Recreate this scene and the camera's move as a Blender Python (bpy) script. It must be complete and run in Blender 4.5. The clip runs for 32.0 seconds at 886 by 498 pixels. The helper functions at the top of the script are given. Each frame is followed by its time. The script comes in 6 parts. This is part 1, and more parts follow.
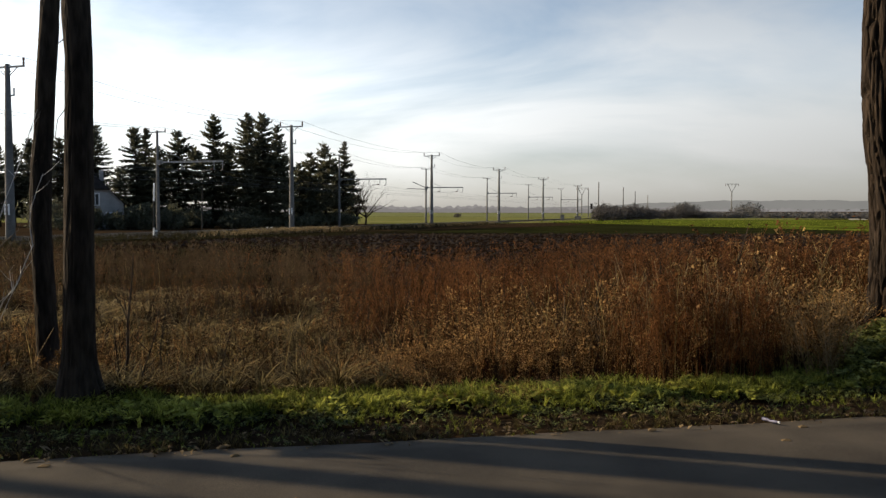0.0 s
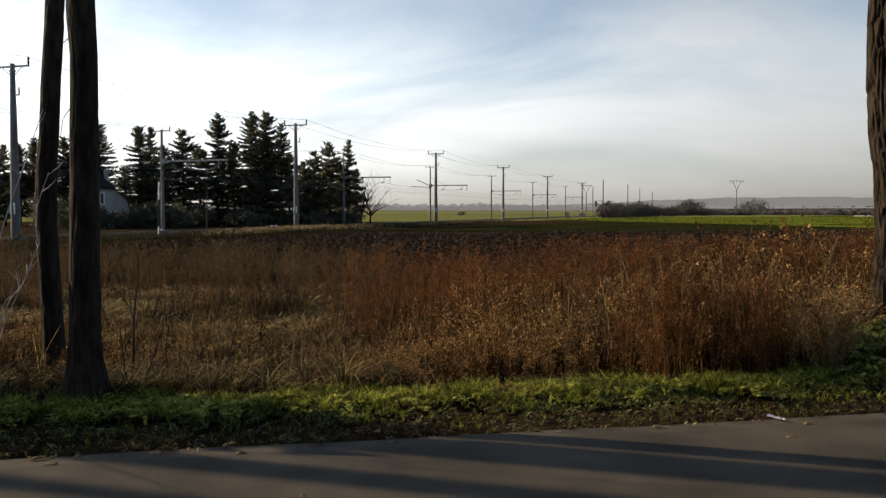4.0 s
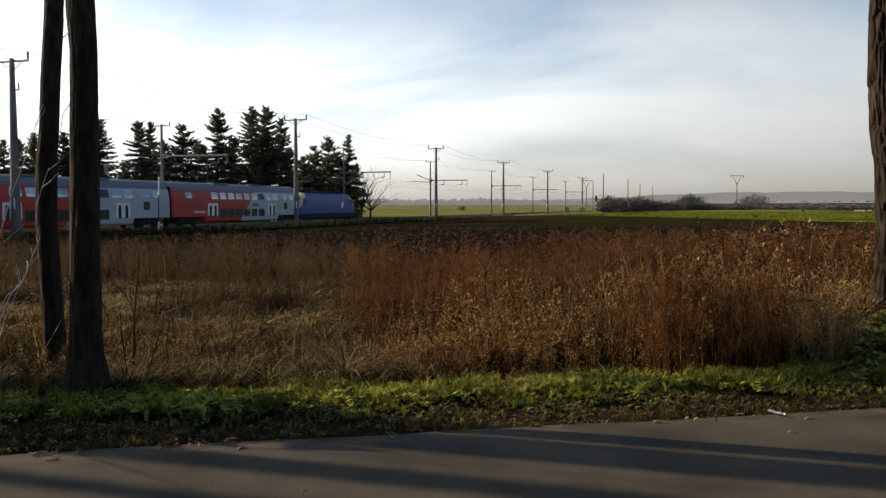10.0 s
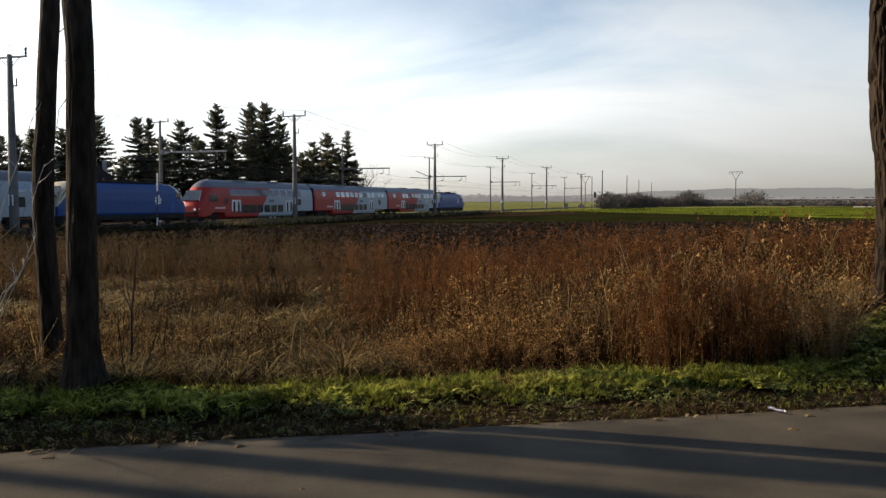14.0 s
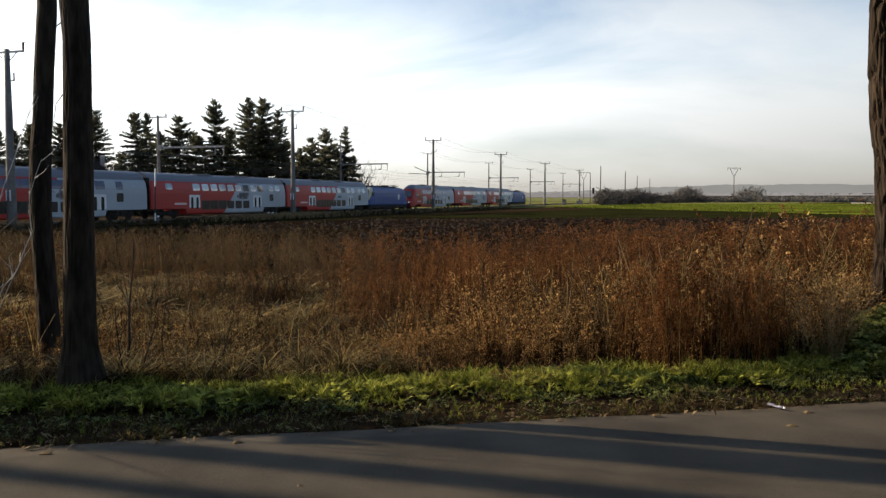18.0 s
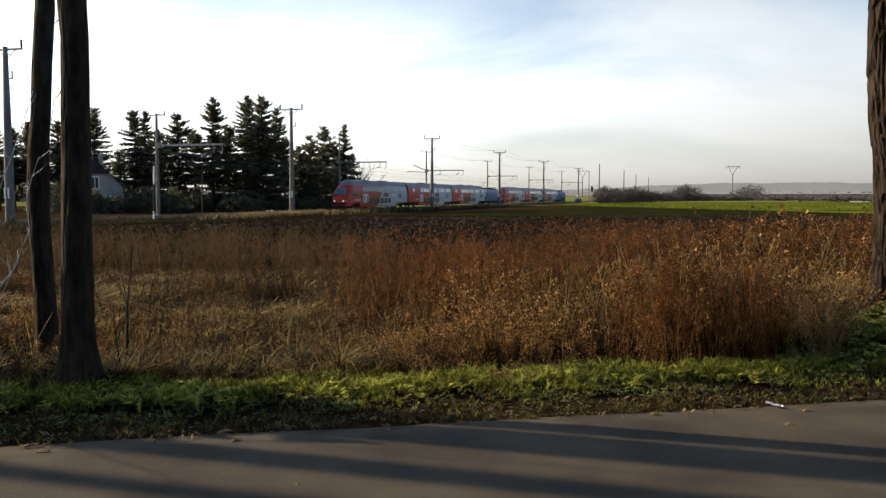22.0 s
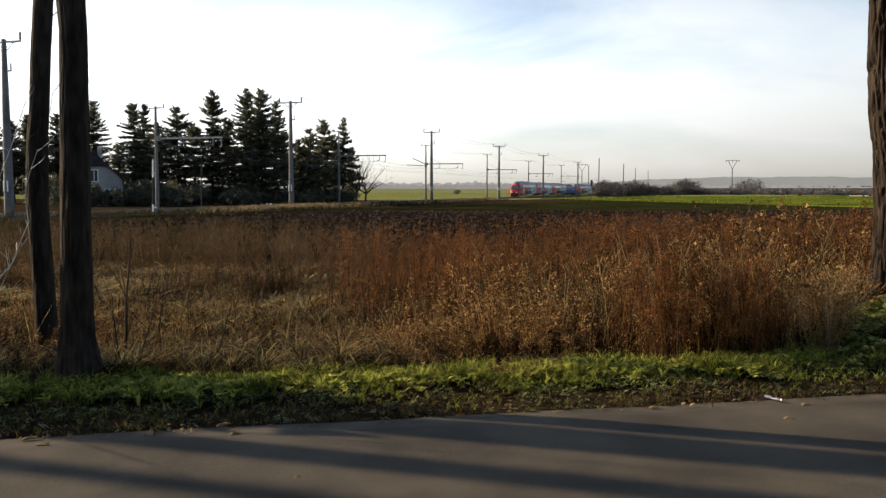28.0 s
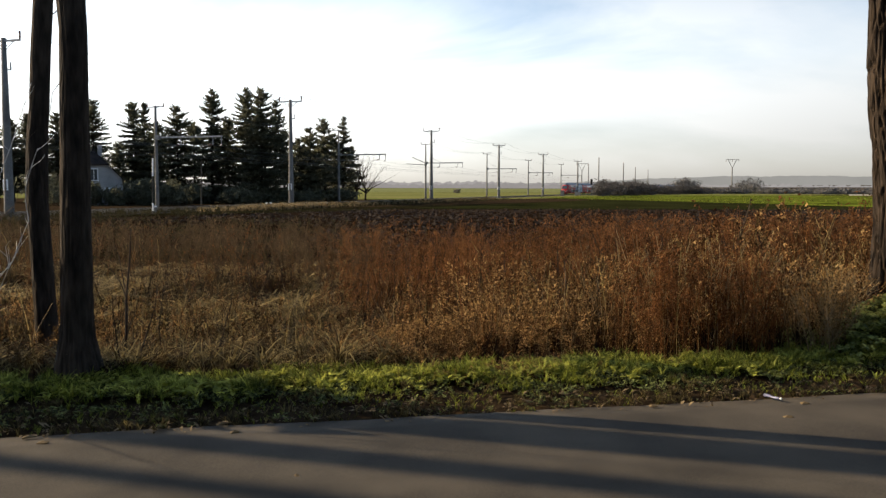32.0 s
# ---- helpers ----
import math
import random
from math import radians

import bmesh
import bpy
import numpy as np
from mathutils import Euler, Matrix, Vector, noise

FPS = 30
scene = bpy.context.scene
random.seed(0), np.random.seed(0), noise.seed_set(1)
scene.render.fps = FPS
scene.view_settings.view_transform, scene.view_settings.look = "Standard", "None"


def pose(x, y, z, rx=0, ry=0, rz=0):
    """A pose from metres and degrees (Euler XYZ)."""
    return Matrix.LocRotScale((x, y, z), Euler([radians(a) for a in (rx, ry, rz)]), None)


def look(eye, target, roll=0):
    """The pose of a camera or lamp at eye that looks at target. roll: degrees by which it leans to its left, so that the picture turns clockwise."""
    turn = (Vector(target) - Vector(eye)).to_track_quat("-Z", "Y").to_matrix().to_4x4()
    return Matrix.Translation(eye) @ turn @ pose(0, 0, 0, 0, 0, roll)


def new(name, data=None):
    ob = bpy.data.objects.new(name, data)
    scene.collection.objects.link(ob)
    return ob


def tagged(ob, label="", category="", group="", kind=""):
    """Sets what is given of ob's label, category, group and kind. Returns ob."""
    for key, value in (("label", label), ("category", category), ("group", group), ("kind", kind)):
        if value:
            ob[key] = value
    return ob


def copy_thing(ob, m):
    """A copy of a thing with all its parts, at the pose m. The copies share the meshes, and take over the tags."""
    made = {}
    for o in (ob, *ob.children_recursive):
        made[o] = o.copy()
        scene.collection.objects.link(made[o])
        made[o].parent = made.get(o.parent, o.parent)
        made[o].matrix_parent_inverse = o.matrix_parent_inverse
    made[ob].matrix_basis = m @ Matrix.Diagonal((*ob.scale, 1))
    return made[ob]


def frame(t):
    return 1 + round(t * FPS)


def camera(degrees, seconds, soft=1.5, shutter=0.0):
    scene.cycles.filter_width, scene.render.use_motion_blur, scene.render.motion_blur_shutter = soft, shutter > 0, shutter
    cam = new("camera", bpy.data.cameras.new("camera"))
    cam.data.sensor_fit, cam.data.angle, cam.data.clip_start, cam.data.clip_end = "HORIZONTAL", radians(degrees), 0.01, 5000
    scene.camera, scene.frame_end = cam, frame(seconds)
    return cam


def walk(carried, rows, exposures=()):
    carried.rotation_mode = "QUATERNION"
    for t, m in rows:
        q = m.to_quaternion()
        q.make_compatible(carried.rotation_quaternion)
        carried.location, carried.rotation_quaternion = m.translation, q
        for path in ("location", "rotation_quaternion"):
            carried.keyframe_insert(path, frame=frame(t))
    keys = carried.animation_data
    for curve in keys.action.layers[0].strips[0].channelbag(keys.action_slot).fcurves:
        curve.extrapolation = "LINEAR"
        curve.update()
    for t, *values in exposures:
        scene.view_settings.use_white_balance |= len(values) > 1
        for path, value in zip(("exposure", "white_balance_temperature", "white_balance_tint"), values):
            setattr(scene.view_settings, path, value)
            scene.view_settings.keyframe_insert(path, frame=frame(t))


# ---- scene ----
cam = camera(56.8, 32.0, 1.4)

# seconds, eye x, y, z, yaw (to the right), pitch (up), roll
PATH = [
    (0, 0.008, -0.028, 1.601, 0.252, -2.514, 0.201),
    (0.5, 0.005, -0.029, 1.600, 0.236, -2.528, 0.190),
    (1, 0.005, -0.028, 1.600, 0.196, -2.544, 0.150),
    (1.5, 0.004, -0.029, 1.600, 0.160, -2.551, 0.123),
    (2, 0.006, -0.031, 1.601, 0.110, -2.577, 0.108),
    (2.5, 0.006, -0.028, 1.600, 0.065, -2.601, 0.093),
    (3, 0.007, -0.031, 1.600, 0.027, -2.618, 0.052),
    (3.5, 0.007, -0.035, 1.599, -0.008, -2.634, 0.029),
    (5.5, 0.006, -0.034, 1.598, -0.174, -2.739, 0.025),
    (6, 0.005, -0.035, 1.597, -0.161, -2.756, 0.037),
    (6.5, 0.003, -0.033, 1.598, -0.135, -2.791, 0.040),
    (7, 0.003, -0.031, 1.597, -0.128, -2.815, 0.034),
    (7.5, 0.003, -0.033, 1.599, -0.122, -2.852, 0.031),
    (8, 0.004, -0.033, 1.600, -0.119, -2.878, 0.030),
    (8.5, 0.005, -0.032, 1.602, -0.110, -2.912, 0.011),
    (9, 0.003, -0.028, 1.601, -0.086, -2.931, 0.012),
    (9.5, 0.003, -0.031, 1.601, -0.071, -2.977, 0.001),
    (10, 0.003, -0.030, 1.601, -0.067, -3.016, -0.007),
    (10.5, 0.003, -0.027, 1.602, -0.061, -3.046, -0.005),
    (11, 0.005, -0.022, 1.602, -0.055, -3.083, -0.012),
    (11.5, 0.004, -0.016, 1.601, -0.043, -3.107, -0.010),
    (12, 0.003, -0.008, 1.601, -0.025, -3.143, -0.006),
    (12.5, 0.001, -0.004, 1.600, -0.008, -3.168, 0.011),
    (13, 0.001, -0.001, 1.601, -0.005, -3.209, 0.011),
    (13.5, 0.001, 0.005, 1.602, 0.001, -3.248, 0.011),
    (14, 0.003, 0.008, 1.601, 0.010, -3.279, -0.012),
    (14.5, 0.004, 0.009, 1.604, 0.015, -3.319, -0.030),
    (16.5, -0.000, 0.020, 1.600, 0.078, -3.484, 0.037),
    (17, -0.001, 0.022, 1.600, 0.094, -3.509, 0.057),
    (17.5, 0.000, 0.024, 1.600, 0.112, -3.538, 0.046),
    (18, -0.001, 0.028, 1.600, 0.135, -3.572, 0.064),
    (18.5, -0.001, 0.027, 1.600, 0.157, -3.588, 0.056),
    (19, -0.001, 0.027, 1.599, 0.174, -3.596, 0.043),
    (19.5, -0.000, 0.032, 1.598, 0.178, -3.606, 0.059),
    (20, -0.001, 0.033, 1.597, 0.190, -3.614, 0.073),
    (20.5, -0.001, 0.032, 1.599, 0.206, -3.622, 0.071),
    (21, 0.000, 0.033, 1.600, 0.211, -3.632, 0.069),
    (21.5, 0.000, 0.035, 1.599, 0.220, -3.652, 0.084),
    (22, 0.001, 0.034, 1.599, 0.224, -3.699, 0.108),
    (22.5, 0.002, 0.033, 1.598, 0.227, -3.750, 0.128),
    (23, 0.004, 0.036, 1.598, 0.232, -3.809, 0.134),
    (23.5, 0.005, 0.035, 1.597, 0.232, -3.863, 0.162),
    (24, 0.006, 0.035, 1.599, 0.233, -3.923, 0.171),
    (24.5, 0.004, 0.036, 1.600, 0.244, -3.981, 0.190),
    (25, 0.003, 0.036, 1.599, 0.252, -4.024, 0.193),
    (25.5, 0.004, 0.035, 1.598, 0.251, -4.053, 0.173),
    (27.5, 0.002, 0.038, 1.598, 0.266, -4.145, 0.194),
    (28, 0.001, 0.039, 1.598, 0.269, -4.148, 0.195),
    (28.5, 0.001, 0.039, 1.599, 0.273, -4.155, 0.195),
    (29, 0.001, 0.040, 1.598, 0.268, -4.162, 0.210),
    (29.5, -0.000, 0.039, 1.596, 0.270, -4.164, 0.239),
    (30, -0.000, 0.038, 1.596, 0.279, -4.175, 0.246),
    (30.5, 0.001, 0.037, 1.597, 0.280, -4.191, 0.232),
    (31, 0.001, 0.035, 1.599, 0.284, -4.201, 0.228),
    (31.5, 0.001, 0.034, 1.599, 0.283, -4.212, 0.221),
    (32, 0.002, 0.034, 1.597, 0.279, -4.213, 0.218),
]


def aim(x, y, z, yaw, pitch, roll):
    a, b = radians(yaw), radians(pitch)
    way = Vector((math.sin(a) * math.cos(b), math.cos(a) * math.cos(b), math.sin(b)))
    return look((x, y, z), Vector((x, y, z)) + way, roll)


walk(cam, [(r[0], aim(*r[1:])) for r in PATH],
     [(0, 0.37), (6, 0.39), (9, 0.43), (13, 0.54), (19, 0.69), (23, 0.78), (32, 0.84)])

# ---- light: low winter sun from far left, thin high cloud ----
SUN_AZ, SUN_EL = radians(-73.4), radians(22)
sun_way = Vector((math.sin(SUN_AZ) * math.cos(SUN_EL), math.cos(SUN_AZ) * math.cos(SUN_EL), math.sin(SUN_EL)))

world = bpy.data.worlds.new("world")
scene.world = world
world.use_nodes = True
wn, wl = world.node_tree.nodes, world.node_tree.links
wn.clear()
w_out = wn.new("ShaderNodeOutputWorld")
w_bg = wn.new("ShaderNodeBackground")
w_sky = wn.new("ShaderNodeTexSky")
w_sky.sky_type = "NISHITA"
w_sky.sun_disc = False
w_sky.sun_elevation, w_sky.sun_rotation = SUN_EL, SUN_AZ % (2 * math.pi)
w_sky.dust_density = 0.6
w_sky.ozone_density = 2.6
w_gain = wn.new("ShaderNodeVectorMath")
w_gain.operation = "SCALE"
w_gain.inputs["Scale"].default_value = 0.100
w_co = wn.new("ShaderNodeTexCoord")
w_map = wn.new("ShaderNodeMapping")
w_map.inputs["Scale"].default_value = (1.0, 1.0, 3.6)
w_map.inputs["Rotation"].default_value = (0.05, -0.12, 0.4)
w_noise = wn.new("ShaderNodeTexNoise")
w_noise.inputs["Scale"].default_value = 1.7
w_noise.inputs["Detail"].default_value = 7
w_noise.inputs["Roughness"].default_value = 0.52
w_noise.inputs["Distortion"].default_value = 0.5
w_ramp = wn.new("ShaderNodeValToRGB")
w_ramp.color_ramp.elements[0].position, w_ramp.color_ramp.elements[1].position = 0.38, 0.66
w_ramp.color_ramp.elements[0].color = (0.04, 0.04, 0.04, 1)
w_ramp.color_ramp.elements[1].color = (0.90, 0.90, 0.90, 1)
w_mix = wn.new("ShaderNodeMix")
w_mix.data_type = "RGBA"
# thin cloud takes its brightness from the sky behind it, more towards the sun;
# the streaks thin out overhead and in the haze at the horizon
def w_math(op, a, b):
    k = wn.new("ShaderNodeMath")
    k.operation = op
    for i, v in ((0, a), (1, b)):
        if isinstance(v, (int, float)):
            k.inputs[i].default_value = v
        else:
            wl.new(v, k.inputs[i])
    return k.outputs[0]


w_lum = wn.new("ShaderNodeRGBToBW")
w_cloud = wn.new("ShaderNodeVectorMath")
w_cloud.operation = "SCALE"
w_cloud.inputs[0].default_value = (2.46, 2.50, 2.50)
w_dot = wn.new("ShaderNodeVectorMath")
w_dot.operation = "DOT_PRODUCT"
w_dot.inputs[1].default_value = sun_way
w_xyz = wn.new("ShaderNodeSeparateXYZ")
w_high = wn.new("ShaderNodeMapRange")
w_high.inputs["From Min"].default_value, w_high.inputs["From Max"].default_value = 0.10, 0.55
w_high.inputs["To Min"].default_value, w_high.inputs["To Max"].default_value = 1.0, 0.12
w_low = wn.new("ShaderNodeMapRange")
w_low.inputs["From Min"].default_value, w_low.inputs["From Max"].default_value = 0.02, 0.14
w_low.inputs["To Min"].default_value, w_low.inputs["To Max"].default_value = 0.85, 1.0
wl.new(w_co.outputs["Generated"], w_dot.inputs[0])
wl.new(w_co.outputs["Generated"], w_xyz.inputs[0])
wl.new(w_xyz.outputs[2], w_high.inputs["Value"])
wl.new(w_xyz.outputs[2], w_low.inputs["Value"])
wl.new(w_sky.outputs[0], w_gain.inputs[0])
wl.new(w_gain.outputs[0], w_lum.inputs[0])
w_near = w_math("MULTIPLY_ADD", w_dot.outputs["Value"], 0.5)
w_near.node.inputs[2].default_value = 0.5
w_glow = w_math("MULTIPLY_ADD", w_math("POWER", w_near, 1.5), 1.3)
w_glow.node.inputs[2].default_value = 0.38
wl.new(w_math("MULTIPLY", w_lum.outputs[0], w_glow), w_cloud.inputs["Scale"])
wl.new(w_co.outputs["Generated"], w_map.inputs[0])
wl.new(w_map.outputs[0], w_noise.inputs["Vector"])
wl.new(w_noise.outputs[0], w_ramp.inputs[0])
wl.new(w_math("MULTIPLY", w_math("MULTIPLY", w_ramp.outputs[0], w_high.outputs[0]), w_low.outputs[0]), w_mix.inputs[0])
wl.new(w_gain.outputs[0], w_mix.inputs[6])
wl.new(w_cloud.outputs[0], w_mix.inputs[7])
w_dim = wn.new("ShaderNodeMapRange")
w_dim.inputs["From Min"].default_value, w_dim.inputs["From Max"].default_value = 0.36, 0.72
w_dim.inputs["To Min"].default_value, w_dim.inputs["To Max"].default_value = 0.68, 1.0
wl.new(w_near, w_dim.inputs["Value"])
w_end = wn.new("ShaderNodeVectorMath")
w_end.operation = "SCALE"
# pinkish haze low over the horizon
w_haze = wn.new("ShaderNodeMapRange")
w_haze.inputs["From Min"].default_value, w_haze.inputs["From Max"].default_value = 0.0, 0.15
w_haze.inputs["To Min"].default_value, w_haze.inputs["To Max"].default_value = 0.75, 0.0
wl.new(w_xyz.outputs[2], w_haze.inputs["Value"])
w_rose = wn.new("ShaderNodeVectorMath")
w_rose.operation = "SCALE"
w_rose.inputs[0].default_value = (1.06, 1.00, 0.94)
wl.new(w_lum.outputs[0], w_rose.inputs["Scale"])
w_low_mix = wn.new("ShaderNodeMix")
w_low_mix.data_type = "RGBA"
wl.new(w_haze.outputs[0], w_low_mix.inputs[0])
wl.new(w_mix.outputs[2], w_low_mix.inputs[6])
wl.new(w_rose.outputs[0], w_low_mix.inputs[7])
wl.new(w_low_mix.outputs[2], w_end.inputs[0])
w_lift = wn.new("ShaderNodeMapRange")
w_lift.inputs["From Min"].default_value, w_lift.inputs["From Max"].default_value = 0.06, 0.19
w_lift.inputs["To Min"].default_value, w_lift.inputs["To Max"].default_value = 1.0, -0.1
wl.new(w_xyz.outputs[2], w_lift.inputs["Value"])
wl.new(w_math("SUBTRACT", 1.0, w_math("MULTIPLY", w_math("SUBTRACT", 1.0, w_dim.outputs[0]), w_lift.outputs[0])), w_end.inputs["Scale"])
wl.new(w_end.outputs[0], w_bg.inputs[0])
wl.new(w_bg.outputs[0], w_out.inputs[0])
w_bg.inputs[1].default_value = 1.0

sun = new("sun", bpy.data.lights.new("sun", "SUN"))
sun.data.energy, sun.data.angle, sun.data.color = 5.0, radians(0.6), (1.0, 0.80, 0.55)
sun.matrix_world = look((-40, 10, 20), Vector((-40, 10, 20)) - sun_way)

# ---- tools ----
rng = np.random.default_rng(7)


class Geo:
    """Collects verts and faces of one mesh."""

    def __init__(self):
        self.v, self.f = [], []

    def add(self, verts, faces):
        n = len(self.v)
        self.v += [tuple(p) for p in verts]
        self.f += [tuple(i + n for i in q) for q in faces]
        return self

    def box(self, c, s, cut=0.0, m=None):
        """A box with its upright edges cut."""
        x, y, z = s[0] / 2, s[1] / 2, s[2] / 2
        k = min(cut, x * 0.9, y * 0.9)
        ring = [(-x, -y), (x, -y), (x, y), (-x, y)] if k <= 0 else [
            (-x + k, -y), (x - k, -y), (x, -y + k), (x, y - k), (x - k, y), (-x + k, y), (-x, y - k), (-x, -y + k)]
        n = len(ring)
        pts = [(a, b, -z) for a, b in ring] + [(a, b, z) for a, b in ring]
        if m is not None:
            pts = [m @ Vector(p) for p in pts]
        pts = [(p[0] + c[0], p[1] + c[1], p[2] + c[2]) for p in pts]
        fs = [tuple(range(n - 1, -1, -1)), tuple(range(n, 2 * n))]
        fs += [(i, (i + 1) % n, n + (i + 1) % n, n + i) for i in range(n)]
        return self.add(pts, fs)

    def tube(self, pts, radii, sides=6, cap=True):
        pts = [Vector(p) for p in pts]
        n = len(pts)
        radii = [radii] * n if isinstance(radii, (int, float)) else radii
        vs, fs = [], []
        ref = Vector((0.31, 0.17, 0.93))
        for i, p in enumerate(pts):
            d = (pts[min(i + 1, n - 1)] - pts[max(i - 1, 0)]).normalized()
            if abs(d.dot(ref)) > 0.95:
                ref = Vector((0.9, 0.3, 0.1))
            a = d.cross(ref).normalized()
            b = d.cross(a)
            for k in range(sides):
                w = 2 * math.pi * k / sides
                vs.append(p + radii[i] * (math.cos(w) * a + math.sin(w) * b))
        for i in range(n - 1):
            for k in range(sides):
                q = (k + 1) % sides
                fs.append((i * sides + k, i * sides + q, (i + 1) * sides + q, (i + 1) * sides + k))
        if cap:
            fs += [tuple(range(sides - 1, -1, -1)), tuple(range((n - 1) * sides, n * sides))]
        return self.add(vs, fs)

    def mesh(self, name, smooth=False):
        me = bpy.data.meshes.new(name)
        me.from_pydata(self.v, [], self.f)
        me.update()
        bm = bmesh.new()
        bm.from_mesh(me)
        bmesh.ops.recalc_face_normals(bm, faces=bm.faces)
        bm.to_mesh(me)
        bm.free()
        if smooth:
            me.polygons.foreach_set("use_smooth", [True] * len(me.polygons))
        return me


def quick_mesh(name, verts, faces):
    """A mesh from numpy arrays of verts and of triangles."""
    me = bpy.data.meshes.new(name)
    me.from_pydata(verts.tolist() if hasattr(verts, "tolist") else verts, [], faces.tolist() if hasattr(faces, "tolist") else faces)
    me.update()
    return me


def part(name, geo, material, parent=None, label="", smooth=False):
    me = geo.mesh(name, smooth) if isinstance(geo, Geo) else geo
    ob = new(name, me)
    if material and not me.materials:
        me.materials.append(material)
    if parent:
        ob.parent = parent
    if label:
        ob["label"] = label
    return ob


def thing(name, label, category, group="", at=None):
    ob = new(name)
    ob.empty_display_size = 0.3
    if at is not None:
        ob.matrix_world = at
    return tagged(ob, label, category, group)


# ---- materials ----
def material(name, dark, light, rough=0.8, metal=0.0, fine=30.0, coarse=2.0, bump=0.3, depth=0.01, island=0.0, thin=0.0, stretch=(1, 1, 1), gloss=0.12, patch=1.0, skew=1.0):
    """Two-scale mottled surface. skew: above 1 most of it is dark and little is light. island: how far each loose piece differs. thin: light that comes through leaves."""
    m = bpy.data.materials.new(name)
    m.use_nodes = True
    nt = m.node_tree
    n, l = nt.nodes, nt.links
    b = n["Principled BSDF"]
    co = n.new("ShaderNodeTexCoord")
    mp = n.new("ShaderNodeMapping")
    mp.inputs["Scale"].default_value = stretch
    l.new(co.outputs["Object"], mp.inputs[0])
    n1, n2 = n.new("ShaderNodeTexNoise"), n.new("ShaderNodeTexNoise")
    for q, s in ((n1, fine), (n2, coarse)):
        q.inputs["Scale"].default_value = s
        q.inputs["Detail"].default_value = 5
        l.new(mp.outputs[0], q.inputs["Vector"])
    mix = n.new("ShaderNodeMath")
    mix.operation = "MULTIPLY_ADD"
    mix.inputs[1].default_value = patch
    l.new(n2.outputs[0], mix.inputs[0])
    l.new(n1.outputs[0], mix.inputs[2])
    last = mix.outputs[0]
    if island:
        g = n.new("ShaderNodeNewGeometry")
        k = n.new("ShaderNodeMath")
        k.operation = "MULTIPLY_ADD"
        k.inputs[1].default_value = island
        l.new(g.outputs["Random Per Island"], k.inputs[0])
        l.new(last, k.inputs[2])
        last = k.outputs[0]
    r = n.new("ShaderNodeMapRange")
    r.inputs["From Min"].default_value = 0.5 * (1 + patch) - 0.28
    r.inputs["From Max"].default_value = 0.5 * (1 + patch) + 0.28 + island
    l.new(last, r.inputs["Value"])
    c = n.new("ShaderNodeMix")
    c.data_type = "RGBA"
    c.inputs[6].default_value, c.inputs[7].default_value = (*dark, 1), (*light, 1)
    pw = n.new("ShaderNodeMath")
    pw.operation = "POWER"
    pw.inputs[1].default_value = skew
    l.new(r.outputs[0], pw.inputs[0])
    l.new(pw.outputs[0], c.inputs[0])
    l.new(c.outputs[2], b.inputs["Base Color"])
    b.inputs["Roughness"].default_value = rough
    b.inputs["Metallic"].default_value = metal
    b.inputs["Specular IOR Level"].default_value = gloss
    if bump:
        bp = n.new("ShaderNodeBump")
        bp.inputs["Strength"].default_value = bump
        bp.inputs["Distance"].default_value = depth
        l.new(n1.outputs[0], bp.inputs["Height"])
        l.new(bp.outputs[0], b.inputs["Normal"])
    if thin:
        tr = n.new("ShaderNodeBsdfTranslucent")
        l.new(c.outputs[2], tr.inputs[0])
        ms = n.new("ShaderNodeMixShader")
        ms.inputs[0].default_value = thin
        l.new(b.outputs[0], ms.inputs[1])
        l.new(tr.outputs[0], ms.inputs[2])
        l.new(ms.outputs[0], n["Material Output"].inputs[0])
    return m


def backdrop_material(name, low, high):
    """Far land as a plain glowing backdrop, with the haze put into its colours."""
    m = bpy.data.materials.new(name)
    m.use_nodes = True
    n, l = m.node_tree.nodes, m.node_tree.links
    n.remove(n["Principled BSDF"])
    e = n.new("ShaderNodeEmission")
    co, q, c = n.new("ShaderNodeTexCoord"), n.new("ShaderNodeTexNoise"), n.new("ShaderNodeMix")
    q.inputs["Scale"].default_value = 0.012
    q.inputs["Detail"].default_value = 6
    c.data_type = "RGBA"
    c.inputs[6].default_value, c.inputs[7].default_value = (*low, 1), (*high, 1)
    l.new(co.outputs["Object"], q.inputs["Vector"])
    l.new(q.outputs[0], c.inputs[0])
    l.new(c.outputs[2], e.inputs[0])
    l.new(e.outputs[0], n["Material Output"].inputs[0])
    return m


M_ASPHALT = material("asphalt", (0.034, 0.029, 0.022), (0.084, 0.070, 0.051), 0.88, 0, 140, 1.1, 0.3, 0.004, patch=1.6)
M_SOIL = material("brown soil", (0.01628, 0.0111, 0.00666), (0.0518, 0.03478, 0.01924), 0.95, 0, 14, 0.7, 0.8, 0.05, gloss=0.0)
M_PLOUGH = material("ploughed soil", (0.00592, 0.0037, 0.00222), (0.0222, 0.01406, 0.00888), 0.95, 0, 3.0, 0.25, 1.0, 0.15, gloss=0.0)
M_TURF = material("rough winter turf", (0.00592, 0.00592, 0.00296), (0.02516, 0.02146, 0.00962), 0.95, 0, 3.5, 0.15, 1.0, 0.12, gloss=0.0)
M_GREEN = material("winter crop", (0.0185, 0.0259, 0.00444), (0.148, 0.1776, 0.02072), 0.9, 0, 0.5, 0.06, 0.8, 0.1, gloss=0.0, patch=1.3)
